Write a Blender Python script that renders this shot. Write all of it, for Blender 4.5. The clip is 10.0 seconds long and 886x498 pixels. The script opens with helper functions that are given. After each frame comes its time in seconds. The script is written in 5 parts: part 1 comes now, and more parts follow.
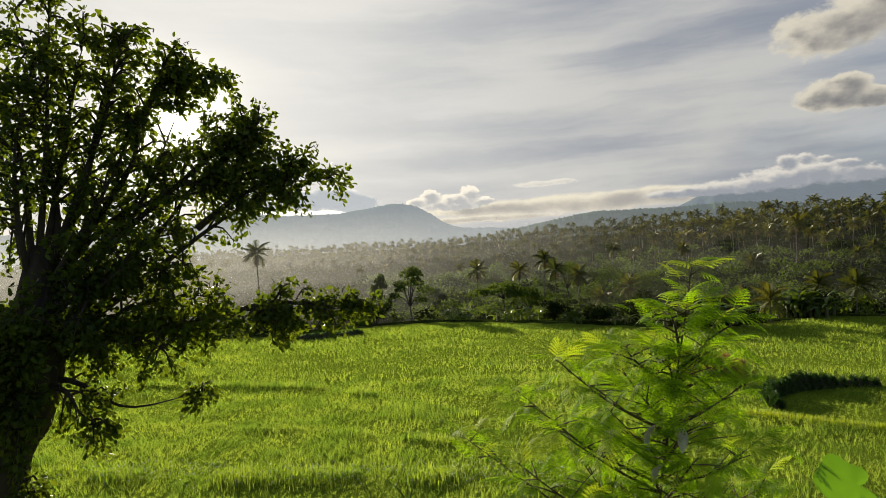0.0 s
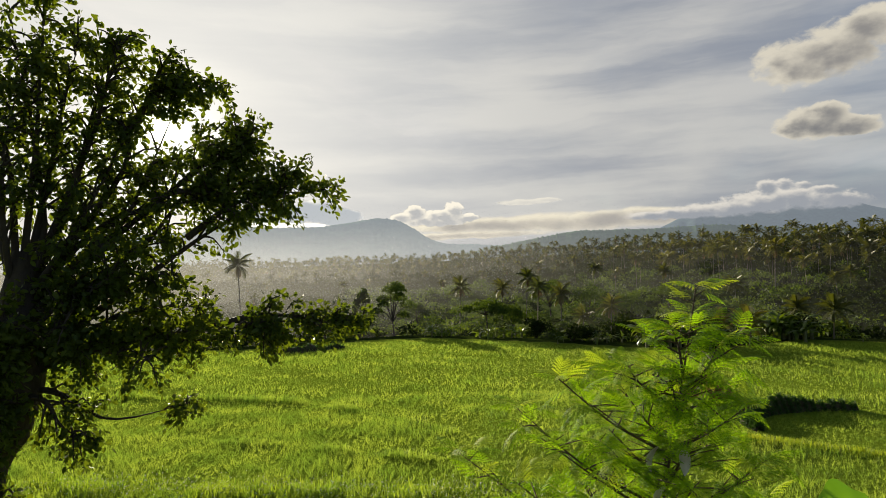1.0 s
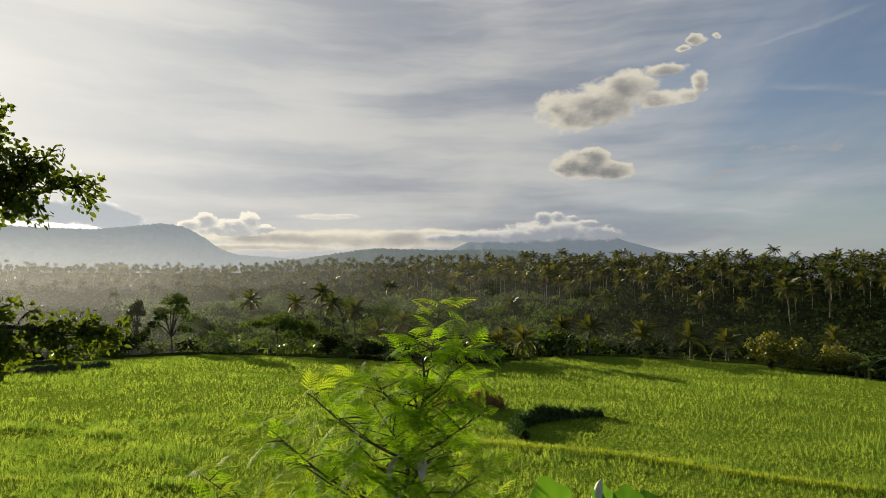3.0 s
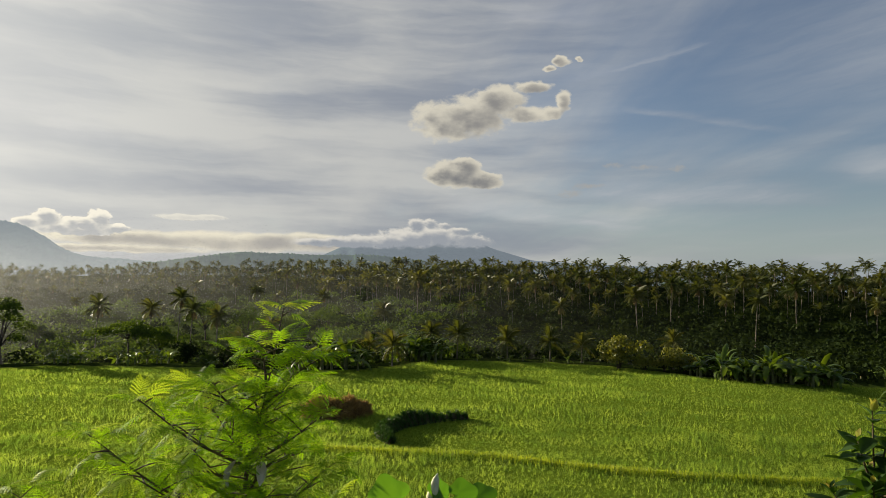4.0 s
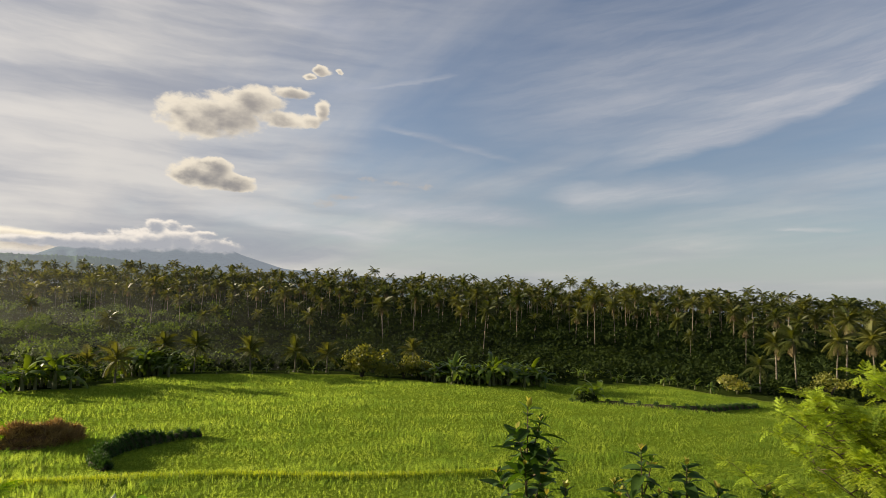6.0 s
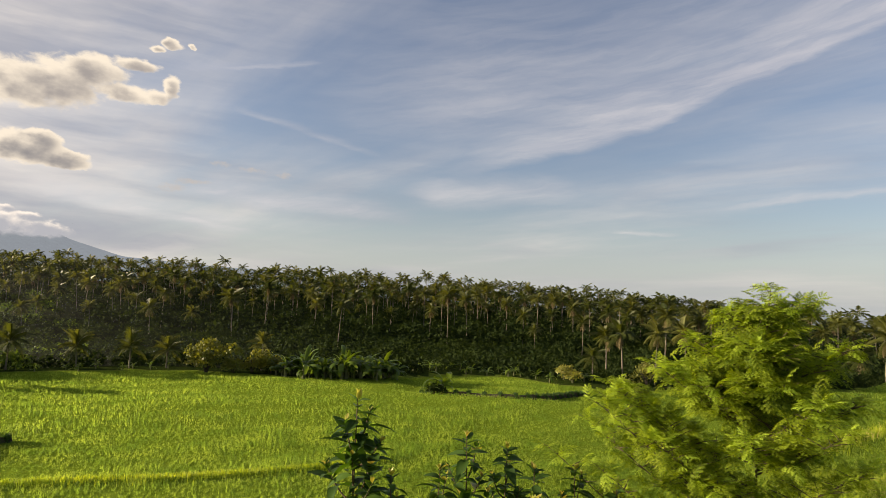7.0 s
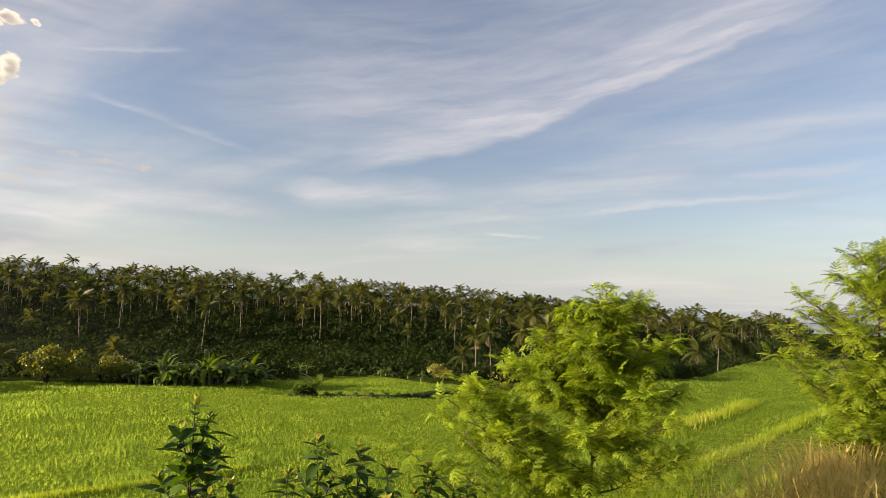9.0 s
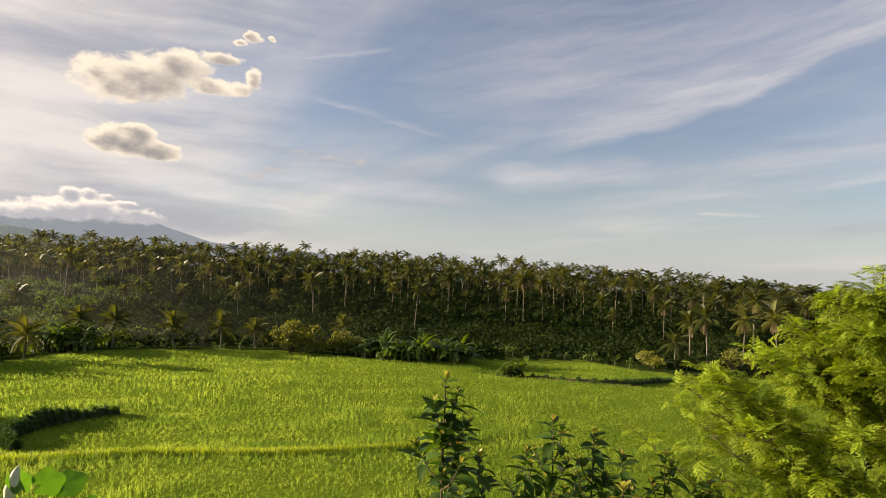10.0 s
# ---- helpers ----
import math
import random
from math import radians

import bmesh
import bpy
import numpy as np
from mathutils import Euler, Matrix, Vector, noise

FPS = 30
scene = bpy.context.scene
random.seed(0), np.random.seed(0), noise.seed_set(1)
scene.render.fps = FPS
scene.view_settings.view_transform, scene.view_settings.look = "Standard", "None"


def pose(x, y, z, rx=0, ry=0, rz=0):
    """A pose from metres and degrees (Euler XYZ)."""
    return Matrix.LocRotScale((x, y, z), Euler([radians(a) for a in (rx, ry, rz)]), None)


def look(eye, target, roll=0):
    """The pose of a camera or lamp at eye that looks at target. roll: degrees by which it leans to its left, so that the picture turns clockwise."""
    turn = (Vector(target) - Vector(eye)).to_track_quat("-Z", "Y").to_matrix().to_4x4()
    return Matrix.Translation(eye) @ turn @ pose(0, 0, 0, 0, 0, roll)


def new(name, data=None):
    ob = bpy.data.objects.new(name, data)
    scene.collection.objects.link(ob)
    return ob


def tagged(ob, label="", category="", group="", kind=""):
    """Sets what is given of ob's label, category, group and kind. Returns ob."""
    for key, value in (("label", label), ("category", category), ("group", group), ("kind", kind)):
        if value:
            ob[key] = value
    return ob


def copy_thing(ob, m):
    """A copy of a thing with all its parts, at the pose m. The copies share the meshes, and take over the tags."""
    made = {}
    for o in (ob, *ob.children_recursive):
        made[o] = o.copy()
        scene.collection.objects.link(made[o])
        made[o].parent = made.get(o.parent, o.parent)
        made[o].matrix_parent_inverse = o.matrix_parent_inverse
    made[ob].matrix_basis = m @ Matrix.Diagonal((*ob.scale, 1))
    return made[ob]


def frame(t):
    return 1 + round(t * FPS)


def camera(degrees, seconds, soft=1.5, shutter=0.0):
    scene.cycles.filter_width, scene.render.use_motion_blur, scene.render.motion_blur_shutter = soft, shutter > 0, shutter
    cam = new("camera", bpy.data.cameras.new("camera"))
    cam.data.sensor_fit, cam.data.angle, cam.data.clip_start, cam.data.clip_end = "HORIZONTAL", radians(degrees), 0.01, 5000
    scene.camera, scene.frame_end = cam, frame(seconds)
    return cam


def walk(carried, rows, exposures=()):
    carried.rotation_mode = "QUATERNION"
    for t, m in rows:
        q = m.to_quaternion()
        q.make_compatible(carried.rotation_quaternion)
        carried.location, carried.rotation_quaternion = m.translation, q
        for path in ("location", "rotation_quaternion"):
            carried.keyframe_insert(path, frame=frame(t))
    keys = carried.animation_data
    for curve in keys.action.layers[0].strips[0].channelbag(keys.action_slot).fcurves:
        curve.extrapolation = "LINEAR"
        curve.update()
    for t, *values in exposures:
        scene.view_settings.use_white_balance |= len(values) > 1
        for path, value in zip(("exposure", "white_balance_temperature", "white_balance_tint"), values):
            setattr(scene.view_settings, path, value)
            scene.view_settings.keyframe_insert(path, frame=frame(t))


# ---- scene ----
cam = camera(70.95, 10.0, soft=0.55)
ROWS = [
    (0.0, -0.000, 0.000, 7.000, 90.00, 3.00, 0.00),
    (0.5, -0.053, 0.021, 7.001, 90.80, 2.19, 1.07),
    (1.0, -0.085, 0.025, 7.001, 91.40, 1.67, -1.55),
    (1.5, -0.100, 0.026, 6.999, 91.58, 1.68, -4.02),
    (2.0, -0.053, 0.009, 6.997, 91.99, 0.84, -7.38),
    (2.5, 0.017, -0.014, 6.997, 92.37, -0.10, -13.87),
    (4.0, 0.148, -0.163, 6.986, 93.36, -0.95, -31.82),
    (4.5, 0.172, -0.264, 7.001, 93.91, -1.63, -38.46),
    (5.0, 0.187, -0.353, 7.007, 94.17, -1.87, -43.95),
    (5.5, 0.146, -0.460, 7.032, 94.68, -1.56, -48.64),
    (7.0, 0.138, -0.827, 7.066, 94.65, -2.48, -67.47),
    (7.5, 0.169, -0.940, 7.073, 94.99, -2.00, -73.23),
    (8.0, 0.213, -1.024, 7.075, 95.49, -1.86, -77.98),
    (8.5, 0.235, -1.054, 7.075, 95.68, -1.55, -79.48),
    (9.0, 0.234, -1.044, 7.071, 95.13, -2.02, -78.89),
    (9.5, 0.204, -0.915, 7.052, 93.57, -2.56, -72.74),
    (10.0, 0.093, -0.727, 7.051, 92.87, -2.52, -60.60),
]
walk(cam, [(t, pose(*row)) for t, *row in ROWS], exposures=[(0.0, 1.02, 6500, 10), (2.5, 0.99, 6500, 10), (4.0, 0.96, 6440, 9), (4.5, 1.04, 6440, 9), (5.5, 1.22, 6600, 11),
                                                    (7.0, 1.48, 6950, 16), (8.5, 1.72, 7080, 16), (9.0, 1.73, 7080, 16), (9.5, 1.70, 7080, 16), (10.0, 1.58, 7060, 17)])

# ---------------------------------------------------------------- world, sun
SUN_AZ, SUN_EL = -22.8, 11.9            # degrees clockwise from +y, and above the horizon
sun_dir = Vector((math.sin(radians(SUN_AZ)) * math.cos(radians(SUN_EL)),
                  math.cos(radians(SUN_AZ)) * math.cos(radians(SUN_EL)), math.sin(radians(SUN_EL))))
lamp = new("sun", bpy.data.lights.new("sun", "SUN"))
lamp.data.energy, lamp.data.angle, lamp.data.color = 5.0, radians(0.6), (1.0, 0.87, 0.66)
lamp.matrix_world = look(sun_dir * 50, (0, 0, 0))


class Tree:
    """A small wrapper to write node trees in few lines."""

    def __init__(self, tree):
        self.t = tree

    def node(self, kind, ins=None, operation=""):
        n = self.t.nodes.new(kind)
        if operation:
            n.operation = operation
        for k, v in (ins or {}).items():
            if isinstance(v, bpy.types.NodeSocket):
                self.t.links.new(v, n.inputs[k])
            else:
                n.inputs[k].default_value = v
        return n

    def math(self, op, a, b=0.0, c=0.0, clamp=False):
        n = self.t.nodes.new("ShaderNodeMath")
        n.operation, n.use_clamp = op, clamp
        for i, v in enumerate((a, b, c)):
            if isinstance(v, bpy.types.NodeSocket):
                self.t.links.new(v, n.inputs[i])
            else:
                n.inputs[i].default_value = v
        return n.outputs[0]

    def step(self, v, lo, hi):
        n = self.node("ShaderNodeMapRange", {"Value": v, "From Min": lo, "From Max": hi})
        n.interpolation_type = "SMOOTHSTEP"
        return n.outputs[0]

    def mix(self, fac, a, b, blend="MIX"):
        n = self.t.nodes.new("ShaderNodeMix")
        n.data_type, n.blend_type = "RGBA", blend
        for k, v in ((0, fac), (6, a), (7, b)):
            if isinstance(v, bpy.types.NodeSocket):
                self.t.links.new(v, n.inputs[k])
            else:
                n.inputs[k].default_value = v if k == 0 else (*v, 1.0)
        return n.outputs[2]

    def noise(self, vector, scale, detail=4.0, rough=0.55, distortion=0.0):
        n = self.node("ShaderNodeTexNoise", {"Scale": scale, "Detail": detail, "Roughness": rough, "Distortion": distortion})
        if vector is not None:
            self.t.links.new(vector, n.inputs["Vector"])
        return n.outputs["Fac"]

    def mapped(self, vector, scale=(1, 1, 1), rot=(0, 0, 0), loc=(0, 0, 0)):
        n = self.node("ShaderNodeMapping", {"Vector": vector, "Scale": scale, "Rotation": [radians(a) for a in rot], "Location": loc})
        return n.outputs[0]


world = bpy.data.worlds.new("sky")
scene.world = world
world.use_nodes = True
world.node_tree.nodes.clear()
w = Tree(world.node_tree)
geo = w.node("ShaderNodeTexCoord").outputs["Generated"]
sky = w.node("ShaderNodeTexSky")
sky.sky_type, sky.sun_disc = "NISHITA", False
sky.sun_elevation, sky.sun_rotation = radians(SUN_EL), radians(SUN_AZ)
sky.air_density, sky.dust_density, sky.ozone_density = 1.0, 1.2, 1.6
sep = w.node("ShaderNodeSeparateXYZ", {0: geo})
dx, dy, dz = sep.outputs
near_sun = w.node("ShaderNodeVectorMath", {0: geo, 1: sun_dir}, operation="DOT_PRODUCT").outputs["Value"]
# the cloud sheet is laid out on a plane overhead, so that its streaks run together towards the horizon
lift = w.math("ADD", w.math("MAXIMUM", dz, 0.0), 0.12)
plane = w.node("ShaderNodeCombineXYZ", {0: w.math("DIVIDE", dx, lift), 1: w.math("DIVIDE", dy, lift), 2: 0.0}).outputs[0]
turned = w.mapped(plane, (1, 1, 1), (0, 0, -68))
streak = w.noise(w.mapped(turned, (0.42, 1.25, 1.0)), 1.05, 6.0, 0.50, 0.22)
fine = w.noise(w.mapped(turned, (0.9, 2.4, 1.0)), 2.3, 6.0, 0.55, 0.3)
patch = w.noise(w.mapped(plane, (1.0, 1.0, 1.0), (0, 0, 0), (3.1, 1.7, 0)), 0.55, 3.0, 0.5)
cover = w.math("ADD", w.math("MULTIPLY", streak, 0.62), w.math("MULTIPLY_ADD", fine, 0.18, 0.10))
side = w.step(near_sun, 0.12, 0.86)
cover = w.math("ADD", cover, w.math("MULTIPLY", side, 0.40))
cover = w.math("ADD", cover, w.math("MULTIPLY", w.math("SUBTRACT", patch, 0.5), 0.35))
veil = w.step(cover, 0.36, 0.86)
veil = w.math("MULTIPLY", veil, w.math("ADD", 0.76, w.math("MULTIPLY", side, 0.22)))
# bearing and elevation in degrees, bent a little by the wind, for the level layers and the single wisps
bearing = w.math("MULTIPLY", w.math("ARCTAN2", dx, dy), 180 / math.pi)
rising = w.math("MULTIPLY", w.math("ARCSINE", dz), 180 / math.pi)
angles = w.node("ShaderNodeCombineXYZ", {0: w.math("MULTIPLY", bearing, 0.3), 1: rising, 2: 0.0}).outputs[0]
bearing_bent = w.math("MULTIPLY_ADD", w.math("SUBTRACT", w.noise(angles, 0.16, 3.0), 0.5), 9.0, bearing)
rising_bent = w.math("MULTIPLY_ADD", w.math("SUBTRACT", w.noise(w.mapped(angles, (1, 1, 1), (0, 0, 0), (40, 7, 3)), 0.22, 5.0, 0.6), 0.5), 2.6, rising)
layer = w.noise(w.node("ShaderNodeCombineXYZ", {0: w.math("MULTIPLY", bearing_bent, 0.045), 1: w.math("MULTIPLY", rising_bent, 0.34), 2: 2.0}).outputs[0], 1.0, 5.0, 0.52)
hair = w.noise(w.node("ShaderNodeCombineXYZ", {0: w.math("MULTIPLY", bearing_bent, 0.10), 1: w.math("MULTIPLY", w.math("SUBTRACT", rising_bent, w.math("MULTIPLY", bearing, 0.16)), 0.85), 2: 8.0}).outputs[0], 1.0, 5.0, 0.6)
wisps = None
for az0, az1, el0, slope, below, above, amount in (
        (61, 122, 9.3, 0.300, 1.2, 8.5, 0.62), (85, 120, 8.5, 0.060, 0.5, 0.7, 0.55), (101, 116, 11.4, 0.02, 0.7, 0.9, 0.45), (81, 89.5, 6.55, 0.0, 0.3, 0.35, 0.5),
        (30, 53, 7.6, -0.12, 1.0, 1.1, 0.75), (60, 83, 9.4, 0.06, 2.0, 2.3, 0.50), (40, 67, 8.7, -0.05, 1.2, 1.3, 0.65), (43, 64, 16.2, -0.19, 0.6, 0.9, 0.35),
        (40, 57, 17.7, 0.21, 0.5, 0.8, 0.42), (30, 54, 7.9, -0.11, 1.0, 1.2, 0.6), (43, 66, 9.3, -0.07, 0.9, 1.0, 0.5), (36, 47, 24.0, 0.0, 1.4, 2.0, 0.40), (46, 125, 15.0, 0.10, 5.0, 18.0, 0.38)):
    d = w.math("SUBTRACT", rising_bent, w.math("MULTIPLY_ADD", w.math("SUBTRACT", bearing_bent, az0), slope, el0))
    v = w.math("SUBTRACT", 1.0, w.step(w.math("MAXIMUM", w.math("MULTIPLY", d, 1 / above), w.math("MULTIPLY", d, -1 / below)), 0.0, 1.0))
    long = (az1 - az0) * 0.32
    v = w.math("MULTIPLY", v, w.math("MULTIPLY", w.step(bearing_bent, az0, az0 + long), w.math("SUBTRACT", 1.0, w.step(bearing_bent, az1 - long, az1))))
    v = w.math("MULTIPLY", w.math("MULTIPLY", v, amount), w.math("MULTIPLY_ADD", w.step(hair, 0.25, 0.75), 0.5, 0.58))
    wisps = v if wisps is None else w.math("MAXIMUM", wisps, v)
veil = w.math("MAXIMUM", veil, wisps)
thick = w.step(w.math("ADD", w.math("MULTIPLY", w.math("SUBTRACT", 1.0, patch), 0.30), w.math("ADD", w.math("MULTIPLY", layer, 0.52), w.math("MULTIPLY", streak, 0.18))), 0.38, 0.62)
cloud = w.mix(thick, (3.15, 3.45, 4.05), (6.6, 6.5, 6.2))
cloud = w.mix(w.math("MULTIPLY", wisps, 0.9), cloud, (7.0, 6.95, 7.1))
warm = w.math("POWER", w.math("MAXIMUM", near_sun, 0.0), 8.0)
cloud = w.mix(w.math("MULTIPLY", warm, 0.7), cloud, (12.5, 12.2, 11.2))
deep = w.mix(1.0, sky.outputs[0], (1.36, 1.30, 1.38), "MULTIPLY")
low = w.math("SUBTRACT", 1.0, w.step(dz, 0.0, 0.16))
low = w.math("MULTIPLY", low, 0.6)
deep = w.mix(low, deep, (4.5, 5.55, 6.35))
body = w.mix(veil, deep, cloud)
glow = w.math("MULTIPLY", w.math("POWER", w.math("MAXIMUM", near_sun, 0.0), 420.0), 9.0)
glow = w.math("ADD", glow, w.math("MULTIPLY", w.math("POWER", w.math("MAXIMUM", near_sun, 0.0), 6000.0), 60.0))
halo = w.node("ShaderNodeVectorMath", {0: w.node("ShaderNodeCombineXYZ", {0: 1.0, 1: 0.95, 2: 0.82}).outputs[0], "Scale": glow}, operation="SCALE").outputs[0]
full = w.node("ShaderNodeVectorMath", {0: body, 1: halo}, operation="ADD").outputs[0]
back = w.node("ShaderNodeBackground", {"Color": full, "Strength": 0.0415})
w.t.links.new(back.outputs[0], w.node("ShaderNodeOutputWorld").inputs[0])


# ---------------------------------------------------------------- materials
CLOUD_LIGHT, HAZE_GLOW = 0.50, 0.53
def material(name):
    m = bpy.data.materials.new(name)
    m.use_nodes = True
    m.node_tree.nodes.clear()
    t = Tree(m.node_tree)
    out = t.node("ShaderNodeOutputMaterial")
    return m, t, out


def leaf_material(name, dark, light, glow=(1.25, 1.3, 0.45), through_part=0.45, gloss=0.5, island=True, scale=0.35, sheen=0.35, grain=0.55):
    """Leaves: a mat and slightly glossy face, and light that comes through from behind."""
    m, t, out = material(name)
    pos = t.node("ShaderNodeNewGeometry")
    info = t.node("ShaderNodeObjectInfo")
    rnd = pos.outputs["Random Per Island"] if island else info.outputs["Random"]
    big = t.noise(pos.outputs["Position"], scale, 3.0)
    f = t.math("ADD", t.math("MULTIPLY", rnd, grain), t.math("MULTIPLY", t.step(big, 0.32, 0.68), 1.0 - grain))
    col = t.mix(f, dark, light)
    thru = t.mix(1.0, col, glow, "MULTIPLY")
    base = t.node("ShaderNodeBsdfPrincipled", {"Base Color": col, "Roughness": gloss, "Specular IOR Level": sheen})
    tr = t.node("ShaderNodeBsdfTranslucent", {"Color": thru})
    mx = t.node("ShaderNodeMixShader", {0: through_part, 1: base.outputs[0], 2: tr.outputs[0]})
    t.t.links.new(mx.outputs[0], out.inputs[0])
    return m


def plain_material(name, a, b, rough=0.8, scale=8.0, bump=0.4, stretch=(1, 1, 1), fine=60.0):
    m, t, out = material(name)
    co = t.mapped(t.node("ShaderNodeNewGeometry").outputs["Position"], stretch)
    n1, n2 = t.noise(co, scale, 5.0), t.noise(co, fine, 3.0)
    f = t.math("ADD", t.math("MULTIPLY", t.step(n1, 0.3, 0.7), 0.65), t.math("MULTIPLY", n2, 0.35))
    col = t.mix(f, a, b)
    bp = t.node("ShaderNodeBump", {"Strength": bump, "Distance": 0.02, "Height": f})
    base = t.node("ShaderNodeBsdfPrincipled", {"Base Color": col, "Roughness": rough, "Normal": bp.outputs[0], "Specular IOR Level": 0.25})
    t.t.links.new(base.outputs[0], out.inputs[0])
    return m


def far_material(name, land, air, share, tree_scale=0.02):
    """Land kilometres away: its own colour, plus a glow that imitates the hazy air in front of it."""
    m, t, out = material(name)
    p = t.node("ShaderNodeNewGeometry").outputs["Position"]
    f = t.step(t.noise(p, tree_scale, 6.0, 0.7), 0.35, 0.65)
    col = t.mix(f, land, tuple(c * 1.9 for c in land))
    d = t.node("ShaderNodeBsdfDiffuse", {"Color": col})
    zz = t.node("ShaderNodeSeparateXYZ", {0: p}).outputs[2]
    # haze is painted in as emission, slightly stronger low down
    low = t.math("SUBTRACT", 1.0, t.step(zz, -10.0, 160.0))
    e = t.node("ShaderNodeEmission", {"Color": (*air, 1), "Strength": t.math("MULTIPLY", t.math("ADD", share, t.math("MULTIPLY", low, share * 0.08)), HAZE_GLOW)})
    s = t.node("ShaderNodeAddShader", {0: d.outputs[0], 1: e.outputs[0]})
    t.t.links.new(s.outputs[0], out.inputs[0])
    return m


RICE = leaf_material("rice_leaf", (0.082, 0.140, 0.020), (0.174, 0.230, 0.036), (2.25, 2.2, 1.35), 0.64, 0.6, True, 0.55, 0.10, 0.12)
LEVEE = leaf_material("levee_grass", (0.17, 0.25, 0.018), (0.32, 0.375, 0.03), (1.6, 1.5, 0.6), 0.55, 0.6, True, 0.3)
WEEDS = leaf_material("lush_weeds", (0.07, 0.135, 0.018), (0.22, 0.29, 0.04), (2.0, 1.9, 0.8), 0.6, 0.5, True, 1.2)
DARKGRASS = leaf_material("dark_weeds", (0.025, 0.06, 0.010), (0.05, 0.10, 0.015), (1.1, 1.2, 0.5), 0.3, 0.6, True, 0.6)
STRAW = leaf_material("dry_straw", (0.12, 0.06, 0.02), (0.50, 0.33, 0.12), (1.1, 1.0, 0.7), 0.25, 0.75, True, 1.5, 0.15)
DRYGRASS = leaf_material("dry_grass", (0.44, 0.33, 0.09), (0.64, 0.52, 0.19), (1.2, 1.05, 0.6), 0.4, 0.7, True, 1.5, 0.15)
TREELEAF = leaf_material("tree_leaf", (0.024, 0.044, 0.007), (0.085, 0.120, 0.014), (2.0, 1.8, 0.45), 0.48, 0.5, True, 1.2, 0.25)
SAPLING = leaf_material("sapling_leaf", (0.040, 0.095, 0.006), (0.19, 0.31, 0.014), (1.9, 1.95, 0.35), 0.56, 0.6, True, 5.0, 0.12)
LEUC = leaf_material("leucaena_leaf", (0.030, 0.065, 0.006), (0.235, 0.295, 0.016), (1.85, 1.80, 0.40), 0.42, 0.65, True, 2.5, 0.15)
LEUCYOUNG = leaf_material("leucaena_young_leaf", (0.22, 0.34, 0.03), (0.36, 0.46, 0.04), (1.3, 1.2, 0.4), 0.5, 0.65, True, 2.5, 0.15)
BROAD = leaf_material("broad_dark_leaf", (0.016, 0.040, 0.008), (0.055, 0.105, 0.014), (1.7, 1.8, 0.4), 0.30, 0.55, False, 3.0, 0.15)
YOUNGRED = leaf_material("young_bronze_leaf", (0.24, 0.20, 0.04), (0.34, 0.37, 0.06), (1.2, 1.0, 0.5), 0.4, 0.4, False, 3.0)
VINE = leaf_material("vine_leaf", (0.055, 0.15, 0.014), (0.10, 0.22, 0.02), (1.5, 1.4, 0.4), 0.5, 0.45, False, 6.0, 0.3)
PALMLEAF = leaf_material("palm_frond", (0.020, 0.036, 0.008), (0.098, 0.102, 0.022), (1.5, 1.35, 0.45), 0.35, 0.5, False, 0.02, 0.2)
PALMDEAD = leaf_material("dead_palm_frond", (0.11, 0.08, 0.04), (0.21, 0.165, 0.085), (1.1, 1.0, 0.7), 0.3, 0.7, False, 0.05, 0.15)
GROVELEAF = leaf_material("grove_frond", (0.020, 0.036, 0.008), (0.098, 0.102, 0.022), (1.5, 1.35, 0.45), 0.35, 0.5, True, 0.03, 0.2)
GROVEDEAD = leaf_material("grove_dead_frond", (0.11, 0.08, 0.04), (0.21, 0.165, 0.085), (1.1, 1.0, 0.7), 0.3, 0.7, True, 0.05, 0.15)
BANANA = leaf_material("banana_leaf", (0.035, 0.070, 0.010), (0.11, 0.16, 0.02), (1.5, 1.4, 0.4), 0.38, 0.38, False, 0.2, 0.2)
# lighter copy of the scrub leaf with sunlight in its colour; valley trees share it
LITLEAF = leaf_material("lit_leaf", (0.020, 0.042, 0.008), (0.085, 0.125, 0.018), (1.5, 1.45, 0.45), 0.35, 0.7, True, 0.08, 0.08)
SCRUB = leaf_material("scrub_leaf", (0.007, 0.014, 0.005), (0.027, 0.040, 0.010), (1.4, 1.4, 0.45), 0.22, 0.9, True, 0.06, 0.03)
BUSHLEAF = leaf_material("bush_leaf", (0.085, 0.105, 0.015), (0.22, 0.215, 0.03), (1.3, 1.2, 0.4), 0.4, 0.5, True, 0.3)
BARK = plain_material("bark", (0.020, 0.016, 0.012), (0.065, 0.052, 0.037), 0.9, 9.0, 0.8, (1, 1, 0.35))
TWIG = plain_material("green_brown_twig", (0.045, 0.035, 0.018), (0.10, 0.075, 0.035), 0.8, 14.0)
PALMBARK = plain_material("palm_bark", (0.08, 0.068, 0.05), (0.19, 0.165, 0.125), 0.9, 2.5, 0.5, (1, 1, 3.0))
BANANASTEM = plain_material("banana_stem", (0.07, 0.08, 0.03), (0.15, 0.15, 0.06), 0.7, 4.0)
PETAL = plain_material("white_petal", (0.70, 0.70, 0.62), (0.82, 0.82, 0.76), 0.6, 30.0, 0.1)
BUD = plain_material("pale_bud", (0.42, 0.42, 0.24), (0.58, 0.57, 0.40), 0.6, 40.0, 0.1)


